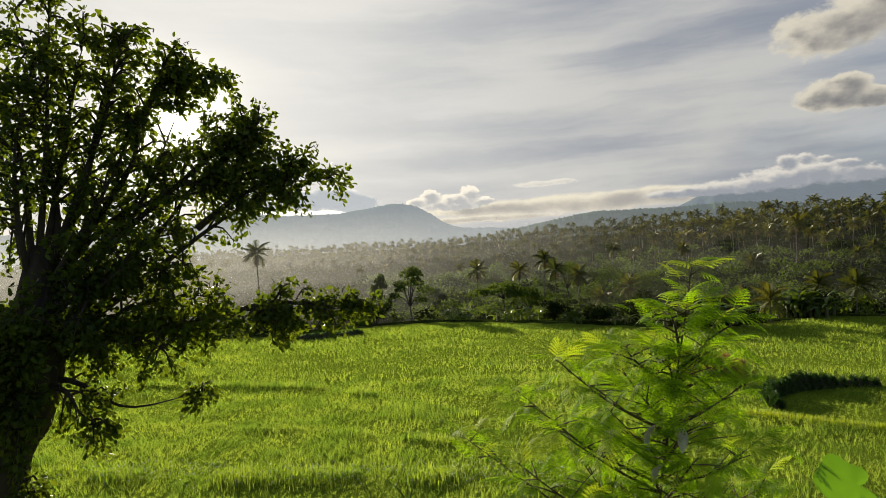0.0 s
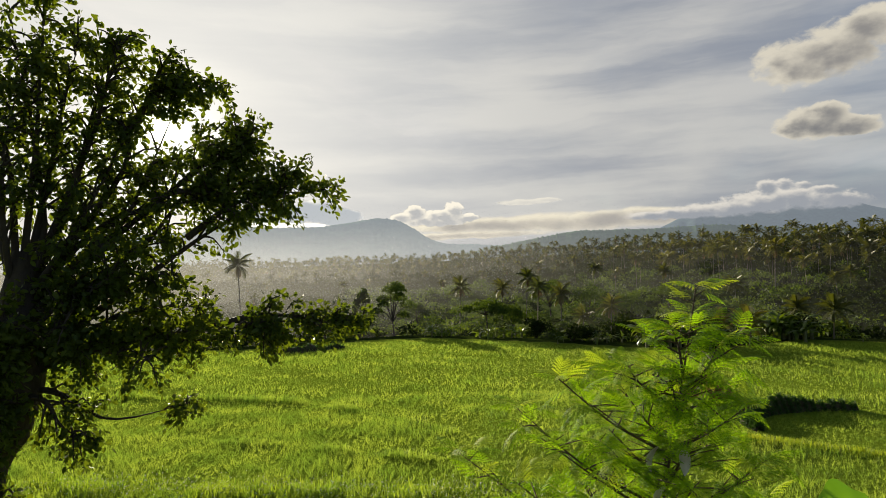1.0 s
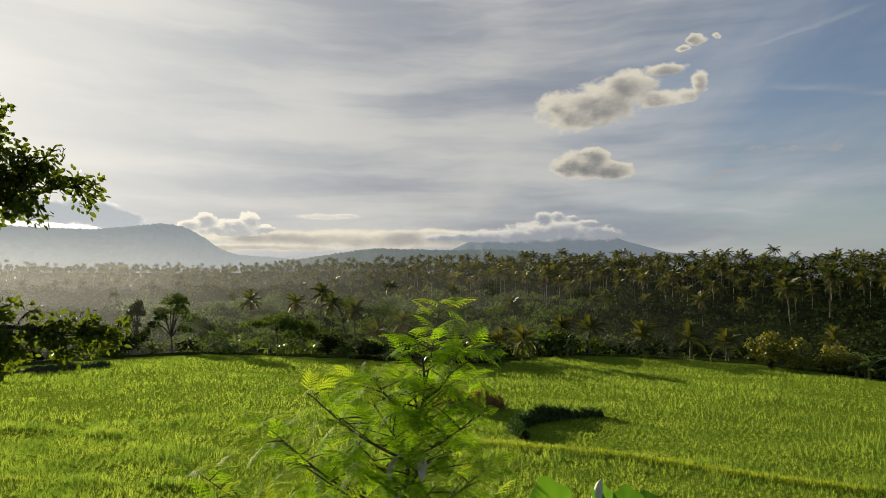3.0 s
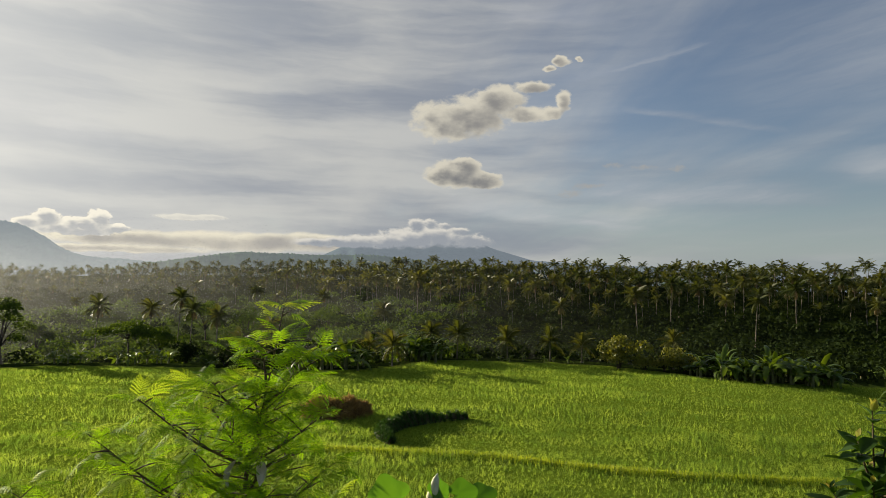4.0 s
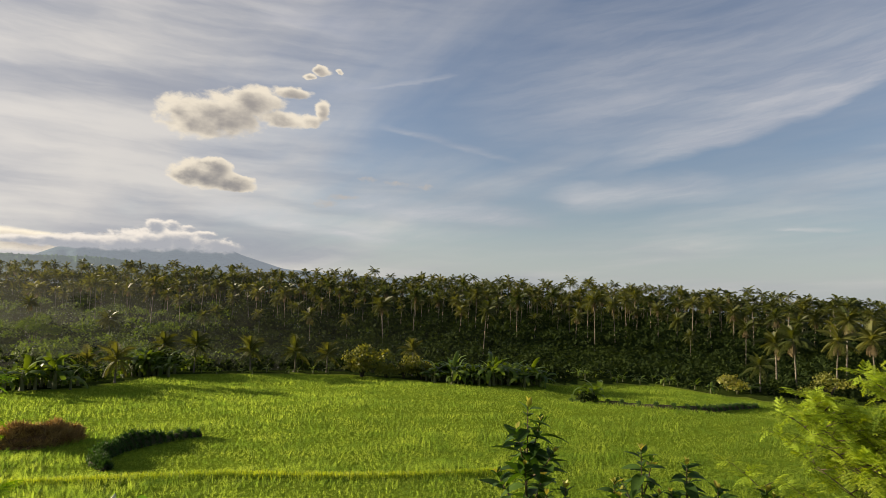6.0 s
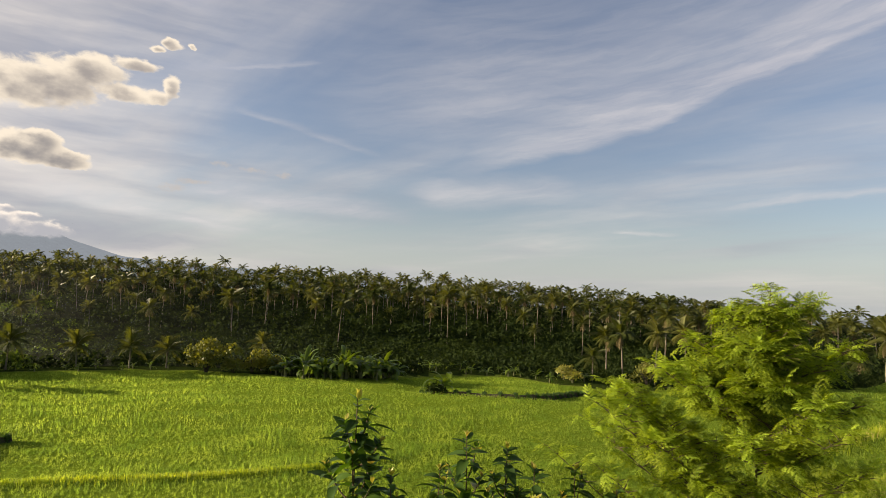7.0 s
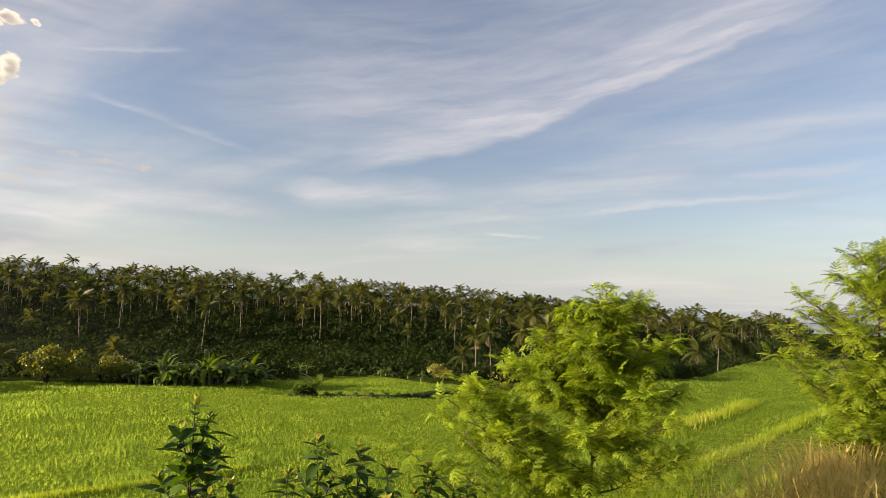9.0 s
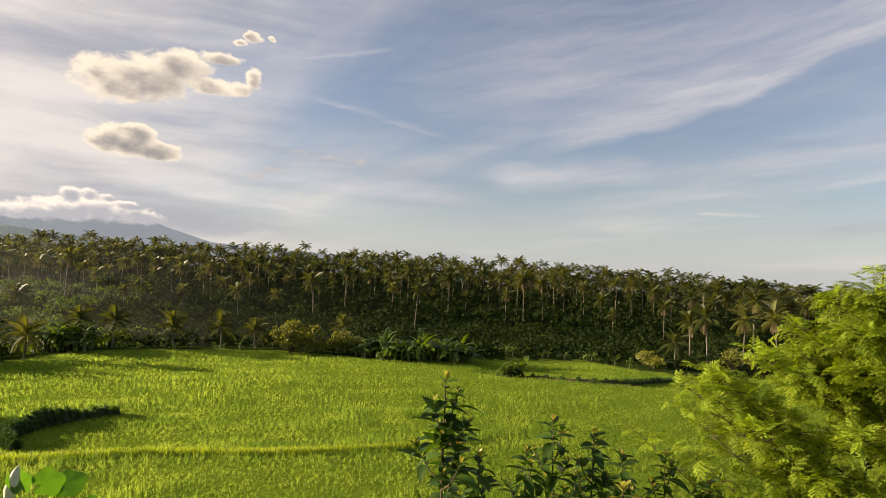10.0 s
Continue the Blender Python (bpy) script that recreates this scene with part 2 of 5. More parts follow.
def ground_material():
    m, t, out = material("ground_cover")
    p = t.node("ShaderNodeNewGeometry").outputs["Position"]
    tag = t.node("ShaderNodeAttribute")
    tag.attribute_name = "zone"
    zone = tag.outputs["Fac"]
    n1, n2, n3 = t.noise(p, 0.25, 4.0), t.noise(p, 2.5, 5.0), t.noise(p, 14.0, 4.0, 0.7)
    f = t.math("ADD", t.math("MULTIPLY", t.step(n2, 0.3, 0.7), 0.5), t.math("MULTIPLY", t.step(n3, 0.3, 0.7), 0.5))
    field = t.mix(f, (0.09, 0.145, 0.013), (0.17, 0.23, 0.020))
    bank = t.mix(f, (0.06, 0.10, 0.015), (0.16, 0.19, 0.03))
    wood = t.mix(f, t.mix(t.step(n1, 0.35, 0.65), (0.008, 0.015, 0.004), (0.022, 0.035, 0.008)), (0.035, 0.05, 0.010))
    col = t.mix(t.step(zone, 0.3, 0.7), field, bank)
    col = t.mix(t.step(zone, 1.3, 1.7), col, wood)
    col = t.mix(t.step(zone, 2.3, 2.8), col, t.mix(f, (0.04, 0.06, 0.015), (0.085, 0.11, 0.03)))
    bp = t.node("ShaderNodeBump", {"Strength": 0.8, "Distance": 0.12, "Height": f})
    b = t.node("ShaderNodeBsdfPrincipled", {"Base Color": col, "Roughness": 0.9, "Normal": bp.outputs[0], "Specular IOR Level": 0.0})
    t.t.links.new(b.outputs[0], out.inputs[0])
    return m


GROUND = ground_material()


def cloud_material(name, card, lobes, lit, shade, seed, grain=2.2, soft=0.5, rough=0.9, lean=0.2, bend=1.6, grey_from=0.2):
    """Glowing vapour: several rounded lobes, given in degrees of the sky like the card they lie on, torn at the edges
    by noise.
    The rim is bright, the thick middle and the underside are grey; this light and shade is put into the emission
    colour."""
    m, t, out = material(name)
    az, el, wide, tall = card
    gen = t.node("ShaderNodeTexCoord").outputs["Generated"]
    sp = t.node("ShaderNodeSeparateXYZ", {0: gen}).outputs
    x, y = t.math("MULTIPLY_ADD", sp[0], wide, -wide / 2), t.math("MULTIPLY_ADD", sp[2], tall, -tall / 2)
    co = t.node("ShaderNodeCombineXYZ", {0: x, 1: t.math("MULTIPLY", y, 1.5), 2: seed}).outputs[0]
    n1 = t.noise(co, grain, 7.0, 0.56, 0.3)
    n2 = t.noise(t.mapped(co, (1, 1, 1), (0, 0, 0), (7, 3, 5)), grain * 0.6, 4.0, 0.5)
    n3 = t.noise(t.mapped(co, (1, 1, 1), (0, 0, 0), (2, 9, 1)), grain * 0.6, 4.0, 0.5)
    # the lobes are bent out of shape by the turning air
    xw = t.math("ADD", x, t.math("MULTIPLY", t.math("SUBTRACT", n2, 0.5), bend))
    yw = t.math("ADD", y, t.math("MULTIPLY", t.math("SUBTRACT", n3, 0.5), bend * 0.7))
    body, under = None, None
    for cx, cy, rx, ry in lobes:
        a = t.math("MULTIPLY_ADD", xw, 1 / rx, (az - cx) / rx)
        c = t.math("MULTIPLY_ADD", yw, 1 / ry, (el - cy) / ry)
        r = t.math("ADD", t.math("MULTIPLY", a, a), t.math("MULTIPLY", c, c))
        d = t.math("SUBTRACT", 1.0, r)
        g = t.math("SUBTRACT", t.math("MULTIPLY", d, 0.8), t.math("MULTIPLY", t.math("SUBTRACT", c, t.math("MULTIPLY", a, 0.5)), lean * 2.0))
        body = d if body is None else t.math("SMOOTH_MAX", body, d, 0.7)
        under = g if under is None else t.math("SMOOTH_MAX", under, g, 0.7)
    wisp = t.math("MULTIPLY", t.math("SUBTRACT", n1, 0.5), rough * 2.0)
    alpha = t.step(t.math("ADD", body, wisp), -0.25, -0.25 + soft)
    ex = t.math("SUBTRACT", 1.0, t.step(t.math("ABSOLUTE", t.math("MULTIPLY", x, 2 / wide)), 0.86, 1.0))
    ey = t.math("SUBTRACT", 1.0, t.step(t.math("ABSOLUTE", t.math("MULTIPLY", y, 2 / tall)), 0.86, 1.0))
    alpha = t.math("MULTIPLY", t.math("MULTIPLY", alpha, ex), ey)
    core = t.step(t.math("ADD", under, t.math("MULTIPLY", t.math("SUBTRACT", n2, 0.5), 1.6)), grey_from, grey_from + 1.1)
    # sunlit rim and shaded core are painted, the sheet takes no light
    col = t.mix(core, lit, shade)
    e = t.node("ShaderNodeEmission", {"Color": col, "Strength": CLOUD_LIGHT})
    tp = t.node("ShaderNodeBsdfTransparent")
    mx = t.node("ShaderNodeMixShader", {0: alpha, 1: tp.outputs[0], 2: e.outputs[0]})
    t.t.links.new(mx.outputs[0], out.inputs[0])
    return m


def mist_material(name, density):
    """Translucent sheet that imitates thin mist the sun shines through; it thins out upwards and sideways."""
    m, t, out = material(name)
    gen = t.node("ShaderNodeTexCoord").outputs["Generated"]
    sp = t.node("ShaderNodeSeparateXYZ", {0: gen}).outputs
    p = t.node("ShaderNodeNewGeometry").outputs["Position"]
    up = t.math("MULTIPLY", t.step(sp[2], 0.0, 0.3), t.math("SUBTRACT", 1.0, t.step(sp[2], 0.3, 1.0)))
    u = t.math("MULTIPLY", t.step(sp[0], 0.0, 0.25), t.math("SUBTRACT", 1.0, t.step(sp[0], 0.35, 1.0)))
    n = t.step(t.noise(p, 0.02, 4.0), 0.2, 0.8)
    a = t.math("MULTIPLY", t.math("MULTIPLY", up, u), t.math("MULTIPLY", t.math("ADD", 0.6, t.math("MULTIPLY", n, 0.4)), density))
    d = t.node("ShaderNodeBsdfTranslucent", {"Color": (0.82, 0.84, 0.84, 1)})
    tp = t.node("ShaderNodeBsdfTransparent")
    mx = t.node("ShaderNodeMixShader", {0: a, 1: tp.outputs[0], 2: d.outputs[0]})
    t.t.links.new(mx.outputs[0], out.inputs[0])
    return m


# ---------------------------------------------------------------- mesh tools
rng = np.random.default_rng(7)


def mesh_of(name, verts, faces, mat, smooth=False):
    """A mesh from arrays of corners and of triangles or quads (all faces with the same count)."""
    verts, faces = np.asarray(verts, dtype=np.float32), np.asarray(faces, dtype=np.int32)
    me = bpy.data.meshes.new(name)
    k = faces.shape[1]
    me.vertices.add(len(verts))
    me.vertices.foreach_set("co", verts.ravel())
    me.loops.add(faces.size)
    me.loops.foreach_set("vertex_index", faces.ravel())
    me.polygons.add(len(faces))
    me.polygons.foreach_set("loop_start", np.arange(0, faces.size, k, dtype=np.int32))
    if smooth:
        me.polygons.foreach_set("use_smooth", np.ones(len(faces), dtype=bool))
    me.update(calc_edges=True)
    me.materials.append(mat)
    return me


def part(name, me, parent, label=""):
    """Links a mesh as one part under a thing or a part."""
    ob = new(name, me)
    ob.parent = parent
    return tagged(ob, label)


def placed(tv, tf, mats, locs):
    """Many copies of a small template, as one array of corners and faces. mats: n x 3 x 3."""
    v = np.einsum("nij,kj->nki", mats, tv) + locs[:, None, :]
    f = tf[None] + (np.arange(len(locs)) * len(tv))[:, None, None]
    return v.reshape(-1, 3), f.reshape(-1, tf.shape[1])


def joined(pieces):
    vs, fs, n = [], [], 0
    for v, f in pieces:
        vs.append(v)
        fs.append(f + n)
        n += len(v)
    return np.concatenate(vs), np.concatenate(fs)


def tube(points, radii, sides=6):
    """A tapered tube of quads along a line of points."""
    p = np.asarray(points, dtype=float)
    r = np.broadcast_to(np.asarray(radii, dtype=float), (len(p),))
    d = np.gradient(p, axis=0)
    d /= np.linalg.norm(d, axis=1)[:, None] + 1e-9
    ref = np.array([[0.83, -0.54, 0.12]])
    a = np.cross(d, ref)
    a /= np.linalg.norm(a, axis=1)[:, None] + 1e-9
    b = np.cross(d, a)
    th = np.linspace(0, 2 * np.pi, sides, endpoint=False)
    ring = p[:, None] + r[:, None, None] * (a[:, None] * np.cos(th)[None, :, None] + b[:, None] * np.sin(th)[None, :, None])
    f = []
    for i in range(len(p) - 1):
        for j in range(sides):
            k = (j + 1) % sides
            f.append((i * sides + j, i * sides + k, (i + 1) * sides + k, (i + 1) * sides + j))
    return ring.reshape(-1, 3), np.array(f)


def curve_through(points, n):
    """A smooth line through a few points."""
    p = np.asarray(points, dtype=float)
    q = np.concatenate([[2 * p[0] - p[1]], p, [2 * p[-1] - p[-2]]])
    out = []
    for t in np.linspace(0, len(p) - 1 - 1e-6, n):
        i, f = int(t), t - int(t)
        a, b, c, d = q[i:i + 4]
        out.append(0.5 * (2 * b + (c - a) * f + (2 * a - 5 * b + 4 * c - d) * f * f + (3 * b - a - 3 * c + d) * f ** 3))
    return np.array(out)


def unit(v):
    v = np.asarray(v, dtype=float)
    return v / (np.linalg.norm(v, axis=-1, keepdims=True) + 1e-9)


def frames_of(forward, up, size):
    """n x 3 x 3 matrices whose columns are side, forward and up, scaled."""
    f = unit(forward)
    s = unit(np.cross(f, up))
    u = np.cross(s, f)
    return np.stack([s, f, u], axis=2) * np.asarray(size)[:, None, None]


def random_units(n, r=rng):
    return unit(r.normal(size=(n, 3)))


def value_noise(x, y, scale, seed=0):
    """Smooth noise in 0..1 for arrays."""
    x, y = np.asarray(x) / scale + seed * 17.3, np.asarray(y) / scale + seed * 9.1
    i, j = np.floor(x), np.floor(y)
    u, v = x - i, y - j
    u, v = u * u * (3 - 2 * u), v * v * (3 - 2 * v)

    def h(a, b):
        return np.modf(np.abs(np.sin(a * 127.1 + b * 311.7 + seed) * 43758.5453))[0]
    return (h(i, j) * (1 - u) + h(i + 1, j) * u) * (1 - v) + (h(i, j + 1) * (1 - u) + h(i + 1, j + 1) * u) * v


def ramp(x, lo, hi):
    t = np.clip((np.asarray(x, dtype=float) - lo) / (hi - lo), 0, 1)
    return t * t * (3 - 2 * t)


# ---------------------------------------------------------------- the lie of the land
# distance of the rice field's far edge, by azimuth
EDGE_AZ = [-180, -60, -30, -14, -2, 6, 16, 25, 31, 35, 42, 48, 55, 62, 68, 74, 79, 85, 92, 102, 107, 112, 120, 180]
EDGE_D = [40, 60, 60, 56, 59, 55, 51, 50, 57, 57, 58, 57, 53, 53, 60, 62, 58, 55, 60, 75, 117, 130, 120, 40]
# the forest: distance of its top line and the height of the ground there
TOP_AZ = [-40, -20, 0, 7, 16, 26, 33, 42, 50, 57, 66, 76, 85, 92, 99, 105, 125]
TOP_D = [480, 480, 480, 450, 380, 320, 290, 275, 270, 265, 260, 250, 240, 230, 240, 300, 400]
TOP_EL = [0.6, 0.9, 1.0, 1.4, 1.8, 2.1, 2.3, 2.2, 2.25, 2.0, 1.85, 1.65, 1.0, 0.4, -0.05, -0.4, -0.5]
BANK_N = (0.37, 0.93)                    # the bank falls this way, from the road's edge to the field


def azimuth(x, y):
    return np.degrees(np.arctan2(x, y))


def field_edge(az):
    return np.interp(az, EDGE_AZ, EDGE_D)


def bank_way(x, y):
    """How far a place lies from the road's edge, down the bank; the road bends away further on."""
    return BANK_N[0] * x + BANK_N[1] * y + 0.012 * np.maximum(0, np.asarray(x) - 10.0) ** 2


def bank_height(x, y):
    s = bank_way(x, y)
    return (5.4 - 0.085 * np.clip(np.asarray(x) - 1.5, 0, 40)) * (1 - ramp(s, -1.3, 7.2)) + 0.10 * (value_noise(x, y, 1.2, 3) - 0.5)


def height(x, y):
    x, y = np.asarray(x, dtype=float), np.asarray(y, dtype=float)
    d, az = np.hypot(x, y), azimuth(x, y)
    s = bank_way(x, y)
    z = np.where(s < 7.5, bank_height(x, y), 0.0)
    far = np.where(s > 0, 1.0, 0.0)
    e = field_edge(az)
    dip = -3.2 * ramp(d, e + 2, e + 25)
    td = np.interp(az, TOP_AZ, TOP_D)
    tz = 7 + td * np.tan(np.radians(np.interp(az, TOP_AZ, TOP_EL))) - np.interp(az, [4, 26], [6.5, 9.5])
    rise = (tz + 3.2) * np.clip((d - e - 18) / (td - e - 18), 0, 1) ** 2.0
    beyond = -20.0 * ramp(d, td * 1.6, td * 3.5)
    z = z + (dip + rise + beyond) * far
    bumps = (value_noise(x, y, 14.0, 5) - 0.5) * 1.2 * ramp(d, e + 8, e + 40) * far
    # the small terrace beyond the low wall, a step lower than the field
    low = ramp(az, 64.0, 66.5) * ramp(-az, -87, -84) * ramp(d, 47.5, 48.2) * (1 - ramp(d, e + 1, e + 4))
    roll = 0.10 * (value_noise(x, y, 9.0, 8) - 0.5) * ramp(s, 7.5, 11)
    return z + bumps - 0.28 * low + roll


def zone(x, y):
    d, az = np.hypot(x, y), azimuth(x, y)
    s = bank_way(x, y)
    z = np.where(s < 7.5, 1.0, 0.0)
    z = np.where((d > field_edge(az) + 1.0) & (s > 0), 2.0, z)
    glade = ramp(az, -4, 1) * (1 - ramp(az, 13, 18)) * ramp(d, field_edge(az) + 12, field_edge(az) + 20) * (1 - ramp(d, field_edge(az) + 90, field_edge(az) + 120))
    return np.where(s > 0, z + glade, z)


def build_ground():
    rad = np.concatenate([[0.01], np.arange(0.5, 20, 0.5), np.arange(20, 70, 1.0), np.arange(70, 300, 5.0), np.geomspace(300, 4600, 26)])
    ang = np.radians(np.linspace(-180, 180, 361)[:-1])
    rr, aa = np.meshgrid(rad, ang, indexing="ij")
    x, y = rr * np.sin(aa), rr * np.cos(aa)
    v = np.stack([x, y, height(x, y)], axis=2).reshape(-1, 3)
    i, j = np.meshgrid(np.arange(len(rad) - 1), np.arange(len(ang)), indexing="ij")
    k = (j + 1) % len(ang)
    n = len(ang)
    f = np.stack([i * n + j, (i + 1) * n + j, (i + 1) * n + k, i * n + k], axis=2).reshape(-1, 4)[:, ::-1]
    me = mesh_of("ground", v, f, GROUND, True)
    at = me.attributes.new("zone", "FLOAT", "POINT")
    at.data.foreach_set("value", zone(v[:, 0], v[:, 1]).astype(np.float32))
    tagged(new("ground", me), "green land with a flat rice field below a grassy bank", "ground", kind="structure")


build_ground()


# ---------------------------------------------------------------- distance: hills, volcano
def skyline(name, points, dist, mat, label, depth=900.0, wobble=0.0, foot=-40.0, cat="hill"):
    """A range whose crest stands at the given azimuths and elevations, with slopes to the front and back."""
    az = np.array([p[0] for p in points], dtype=float)
    el = np.array([p[1] for p in points], dtype=float)
    a = np.linspace(az[0], az[-1], 640)
    e = np.interp(a, az, el)
    ker = np.hanning(15)[1:-1] / np.hanning(15).sum()
    e = np.convolve(np.pad(e, 6, mode="edge"), ker, mode="valid")
    crest = 7 + dist * np.tan(np.radians(e)) + wobble * (rng.random(len(a)) ** 2)
    rows = []
    for fwd, h in ((-0.55, 0.0), (-0.38, 0.28), (-0.2, 0.62), (-0.07, 0.9), (0.0, 1.0), (0.25, 0.5), (0.5, 0.0)):
        d = dist + fwd * depth
        z = foot + (crest - foot) * h
        if 0 < h < 1:
            z = z + (value_noise(a * 40, np.full_like(a, fwd * 50), 30.0, 11) - 0.5) * 0.10 * (crest - foot)
        rows.append(np.stack([d * np.sin(np.radians(a)), d * np.cos(np.radians(a)), z], axis=1))
    v = np.concatenate(rows)
    n = len(a)
    f = [(r * n + i, r * n + i + 1, (r + 1) * n + i + 1, (r + 1) * n + i) for r in range(len(rows) - 1) for i in range(n - 1)]
    tagged(new(name, mesh_of(name, v, f, mat, False)), label, cat, kind="structure")


# second colour and share: haze added as glow, not the land's own tone
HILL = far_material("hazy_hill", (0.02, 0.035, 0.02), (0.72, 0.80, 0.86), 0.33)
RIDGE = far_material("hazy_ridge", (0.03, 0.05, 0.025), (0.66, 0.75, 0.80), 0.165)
VOLCANO = far_material("hazy_volcano", (0.02, 0.03, 0.03), (0.62, 0.71, 0.80), 0.275)
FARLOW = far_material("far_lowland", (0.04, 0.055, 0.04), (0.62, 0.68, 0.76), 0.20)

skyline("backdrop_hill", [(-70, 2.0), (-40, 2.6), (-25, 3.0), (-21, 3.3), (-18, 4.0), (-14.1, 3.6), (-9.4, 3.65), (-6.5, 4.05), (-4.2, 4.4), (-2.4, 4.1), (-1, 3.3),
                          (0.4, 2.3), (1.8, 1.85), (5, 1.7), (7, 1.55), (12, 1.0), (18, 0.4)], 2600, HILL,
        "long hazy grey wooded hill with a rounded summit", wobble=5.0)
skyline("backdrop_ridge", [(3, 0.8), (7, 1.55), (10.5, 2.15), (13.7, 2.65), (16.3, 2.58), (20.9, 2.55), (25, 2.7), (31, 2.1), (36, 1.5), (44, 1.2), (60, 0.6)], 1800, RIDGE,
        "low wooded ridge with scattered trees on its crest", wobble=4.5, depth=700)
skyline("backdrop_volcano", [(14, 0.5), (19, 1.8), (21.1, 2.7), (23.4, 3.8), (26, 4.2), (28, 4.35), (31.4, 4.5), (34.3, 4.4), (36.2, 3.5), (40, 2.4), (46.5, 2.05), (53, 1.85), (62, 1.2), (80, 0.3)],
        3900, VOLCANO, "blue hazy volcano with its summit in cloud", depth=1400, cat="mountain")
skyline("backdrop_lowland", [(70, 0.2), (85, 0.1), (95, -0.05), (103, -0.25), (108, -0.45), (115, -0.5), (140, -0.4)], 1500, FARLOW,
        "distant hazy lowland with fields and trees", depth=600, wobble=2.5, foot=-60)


# ---------------------------------------------------------------- clouds
def cloud_thing(az, el, w_deg, h_deg, mat, label, dist=4200.0, tilt=0.0):
    """A far cloud: a shallow curved sheet of glowing vapour, kilometres off."""
    n, k = 24, 10
    u, v = np.meshgrid(np.linspace(-1, 1, n), np.linspace(-1, 1, k), indexing="ij")
    a, e = u * w_deg / 2, v * h_deg / 2
    x, z = dist * np.tan(np.radians(a)), dist * np.tan(np.radians(e))
    y = -0.02 * dist * (1 - u * u) * (1 - v * v)
    vv = np.stack([x, y, z], axis=2).reshape(-1, 3)
    f = [(i * k + j, (i + 1) * k + j, (i + 1) * k + j + 1, i * k + j + 1) for i in range(n - 1) for j in range(k - 1)]
    ob = new("cloud", mesh_of("cloud", vv, f, mat, True))
    c = Vector((math.sin(radians(az)) * math.cos(radians(el)), math.cos(radians(az)) * math.cos(radians(el)), math.sin(radians(el)))) * dist
    ob.matrix_world = Matrix.Translation(c) @ Euler((radians(el), radians(tilt), radians(-az)), "XYZ").to_matrix().to_4x4()
    ob.visible_shadow = False
    return tagged(ob, label, "cloud", kind="structure")


def cloud(name, card, lobes, lit, shade, seed, label, dist, **look_of):
    mat = cloud_material(name, card, lobes, lit, shade, seed, **look_of)
    return cloud_thing(*card, mat, label, dist)


cloud("big_cloud", (36.3, 16.4, 18.0, 10.4), [(32.2, 15.2, 3.2, 1.9), (34.6, 15.6, 3.0, 1.9), (37.0, 17.0, 2.4, 1.3), (39.6, 18.0, 1.9, 0.6), (38.8, 15.7, 2.2, 0.7), (41.2, 15.9, 1.2, 0.55), (42.3, 16.8, 0.75, 1.0), (42.0, 20.1, 0.75, 0.45), (41.0, 19.5, 0.6, 0.3), (43.3, 20.4, 0.4, 0.25)],
      (0.68, 0.63, 0.52), (0.27, 0.26, 0.25), 2.0, "ragged cream and grey cumulus cloud with a hooked arm", 4200, grain=0.85, soft=0.8, rough=0.9, bend=1.5, grey_from=0.1)
cloud("small_cloud", (33.4, 10.2, 10.4, 5.2), [(32.7, 10.3, 2.6, 1.2), (35.1, 9.8, 2.0, 0.75), (33.6, 11.0, 1.4, 0.8)],
      (0.68, 0.63, 0.52), (0.21, 0.21, 0.215), 7.3, "small grey cumulus cloud with a cream rim", 4210, grain=0.8, soft=0.5, rough=0.7, bend=1.6, grey_from=0.0)
cloud("cap_cloud", (28.5, 4.7, 22.0, 4.4), [(30.4, 4.55, 4.7, 0.95), (34.2, 4.2, 1.9, 0.6), (26.0, 4.05, 4.8, 0.65), (21.5, 3.9, 5.0, 0.45), (29.2, 5.75, 0.7, 0.55), (30.4, 5.85, 0.75, 0.42), (31.6, 5.65, 0.8, 0.3), (33.0, 5.2, 1.2, 0.3)],
      (0.72, 0.68, 0.61), (0.33, 0.35, 0.38), 4.4, "flat white and grey cloud capping the volcano", 3700, grain=1.5, soft=0.85, rough=0.75, bend=0.8, lean=0.4, grey_from=-0.1)
cloud("bank_cloud", (11.5, 3.7, 36.0, 3.8), [(14.0, 3.65, 11.0, 0.85), (6.0, 3.55, 9.0, 0.65), (19.5, 3.9, 7.0, 0.7), (4.0, 2.7, 7.0, 0.36)],
      (0.84, 0.77, 0.61), (0.40, 0.38, 0.35), 9.1, "long flat cloud bank above the ridge", 4400, grain=0.5, soft=0.8, rough=0.6, bend=1.0, grey_from=0.0)
cloud("heap_cloud", (1.0, 4.3, 10.0, 4.2), [(-0.9, 4.95, 0.9, 0.62), (2.6, 5.05, 0.85, 0.75), (1.2, 4.55, 1.5, 0.5), (-2.2, 4.5, 1.0, 0.45), (0.6, 4.1, 3.4, 0.45), (3.9, 4.35, 1.2, 0.35)],
      (0.98, 0.91, 0.76), (0.50, 0.50, 0.49), 1.2, "bright heaped cumulus beyond the hill", 4300, grain=2.0, soft=0.4, rough=0.75, bend=0.8, lean=0.35, grey_from=-0.1)
cloud("level_cloud", (9.6, 5.6, 8.0, 1.6), [(9.2, 5.55, 2.6, 0.28), (11.0, 5.7, 1.6, 0.2)],
      (0.80, 0.76, 0.66), (0.62, 0.60, 0.56), 3.6, "thin level streak of cream cloud", 4360, grain=1.2, soft=0.8, rough=0.5, bend=0.5)
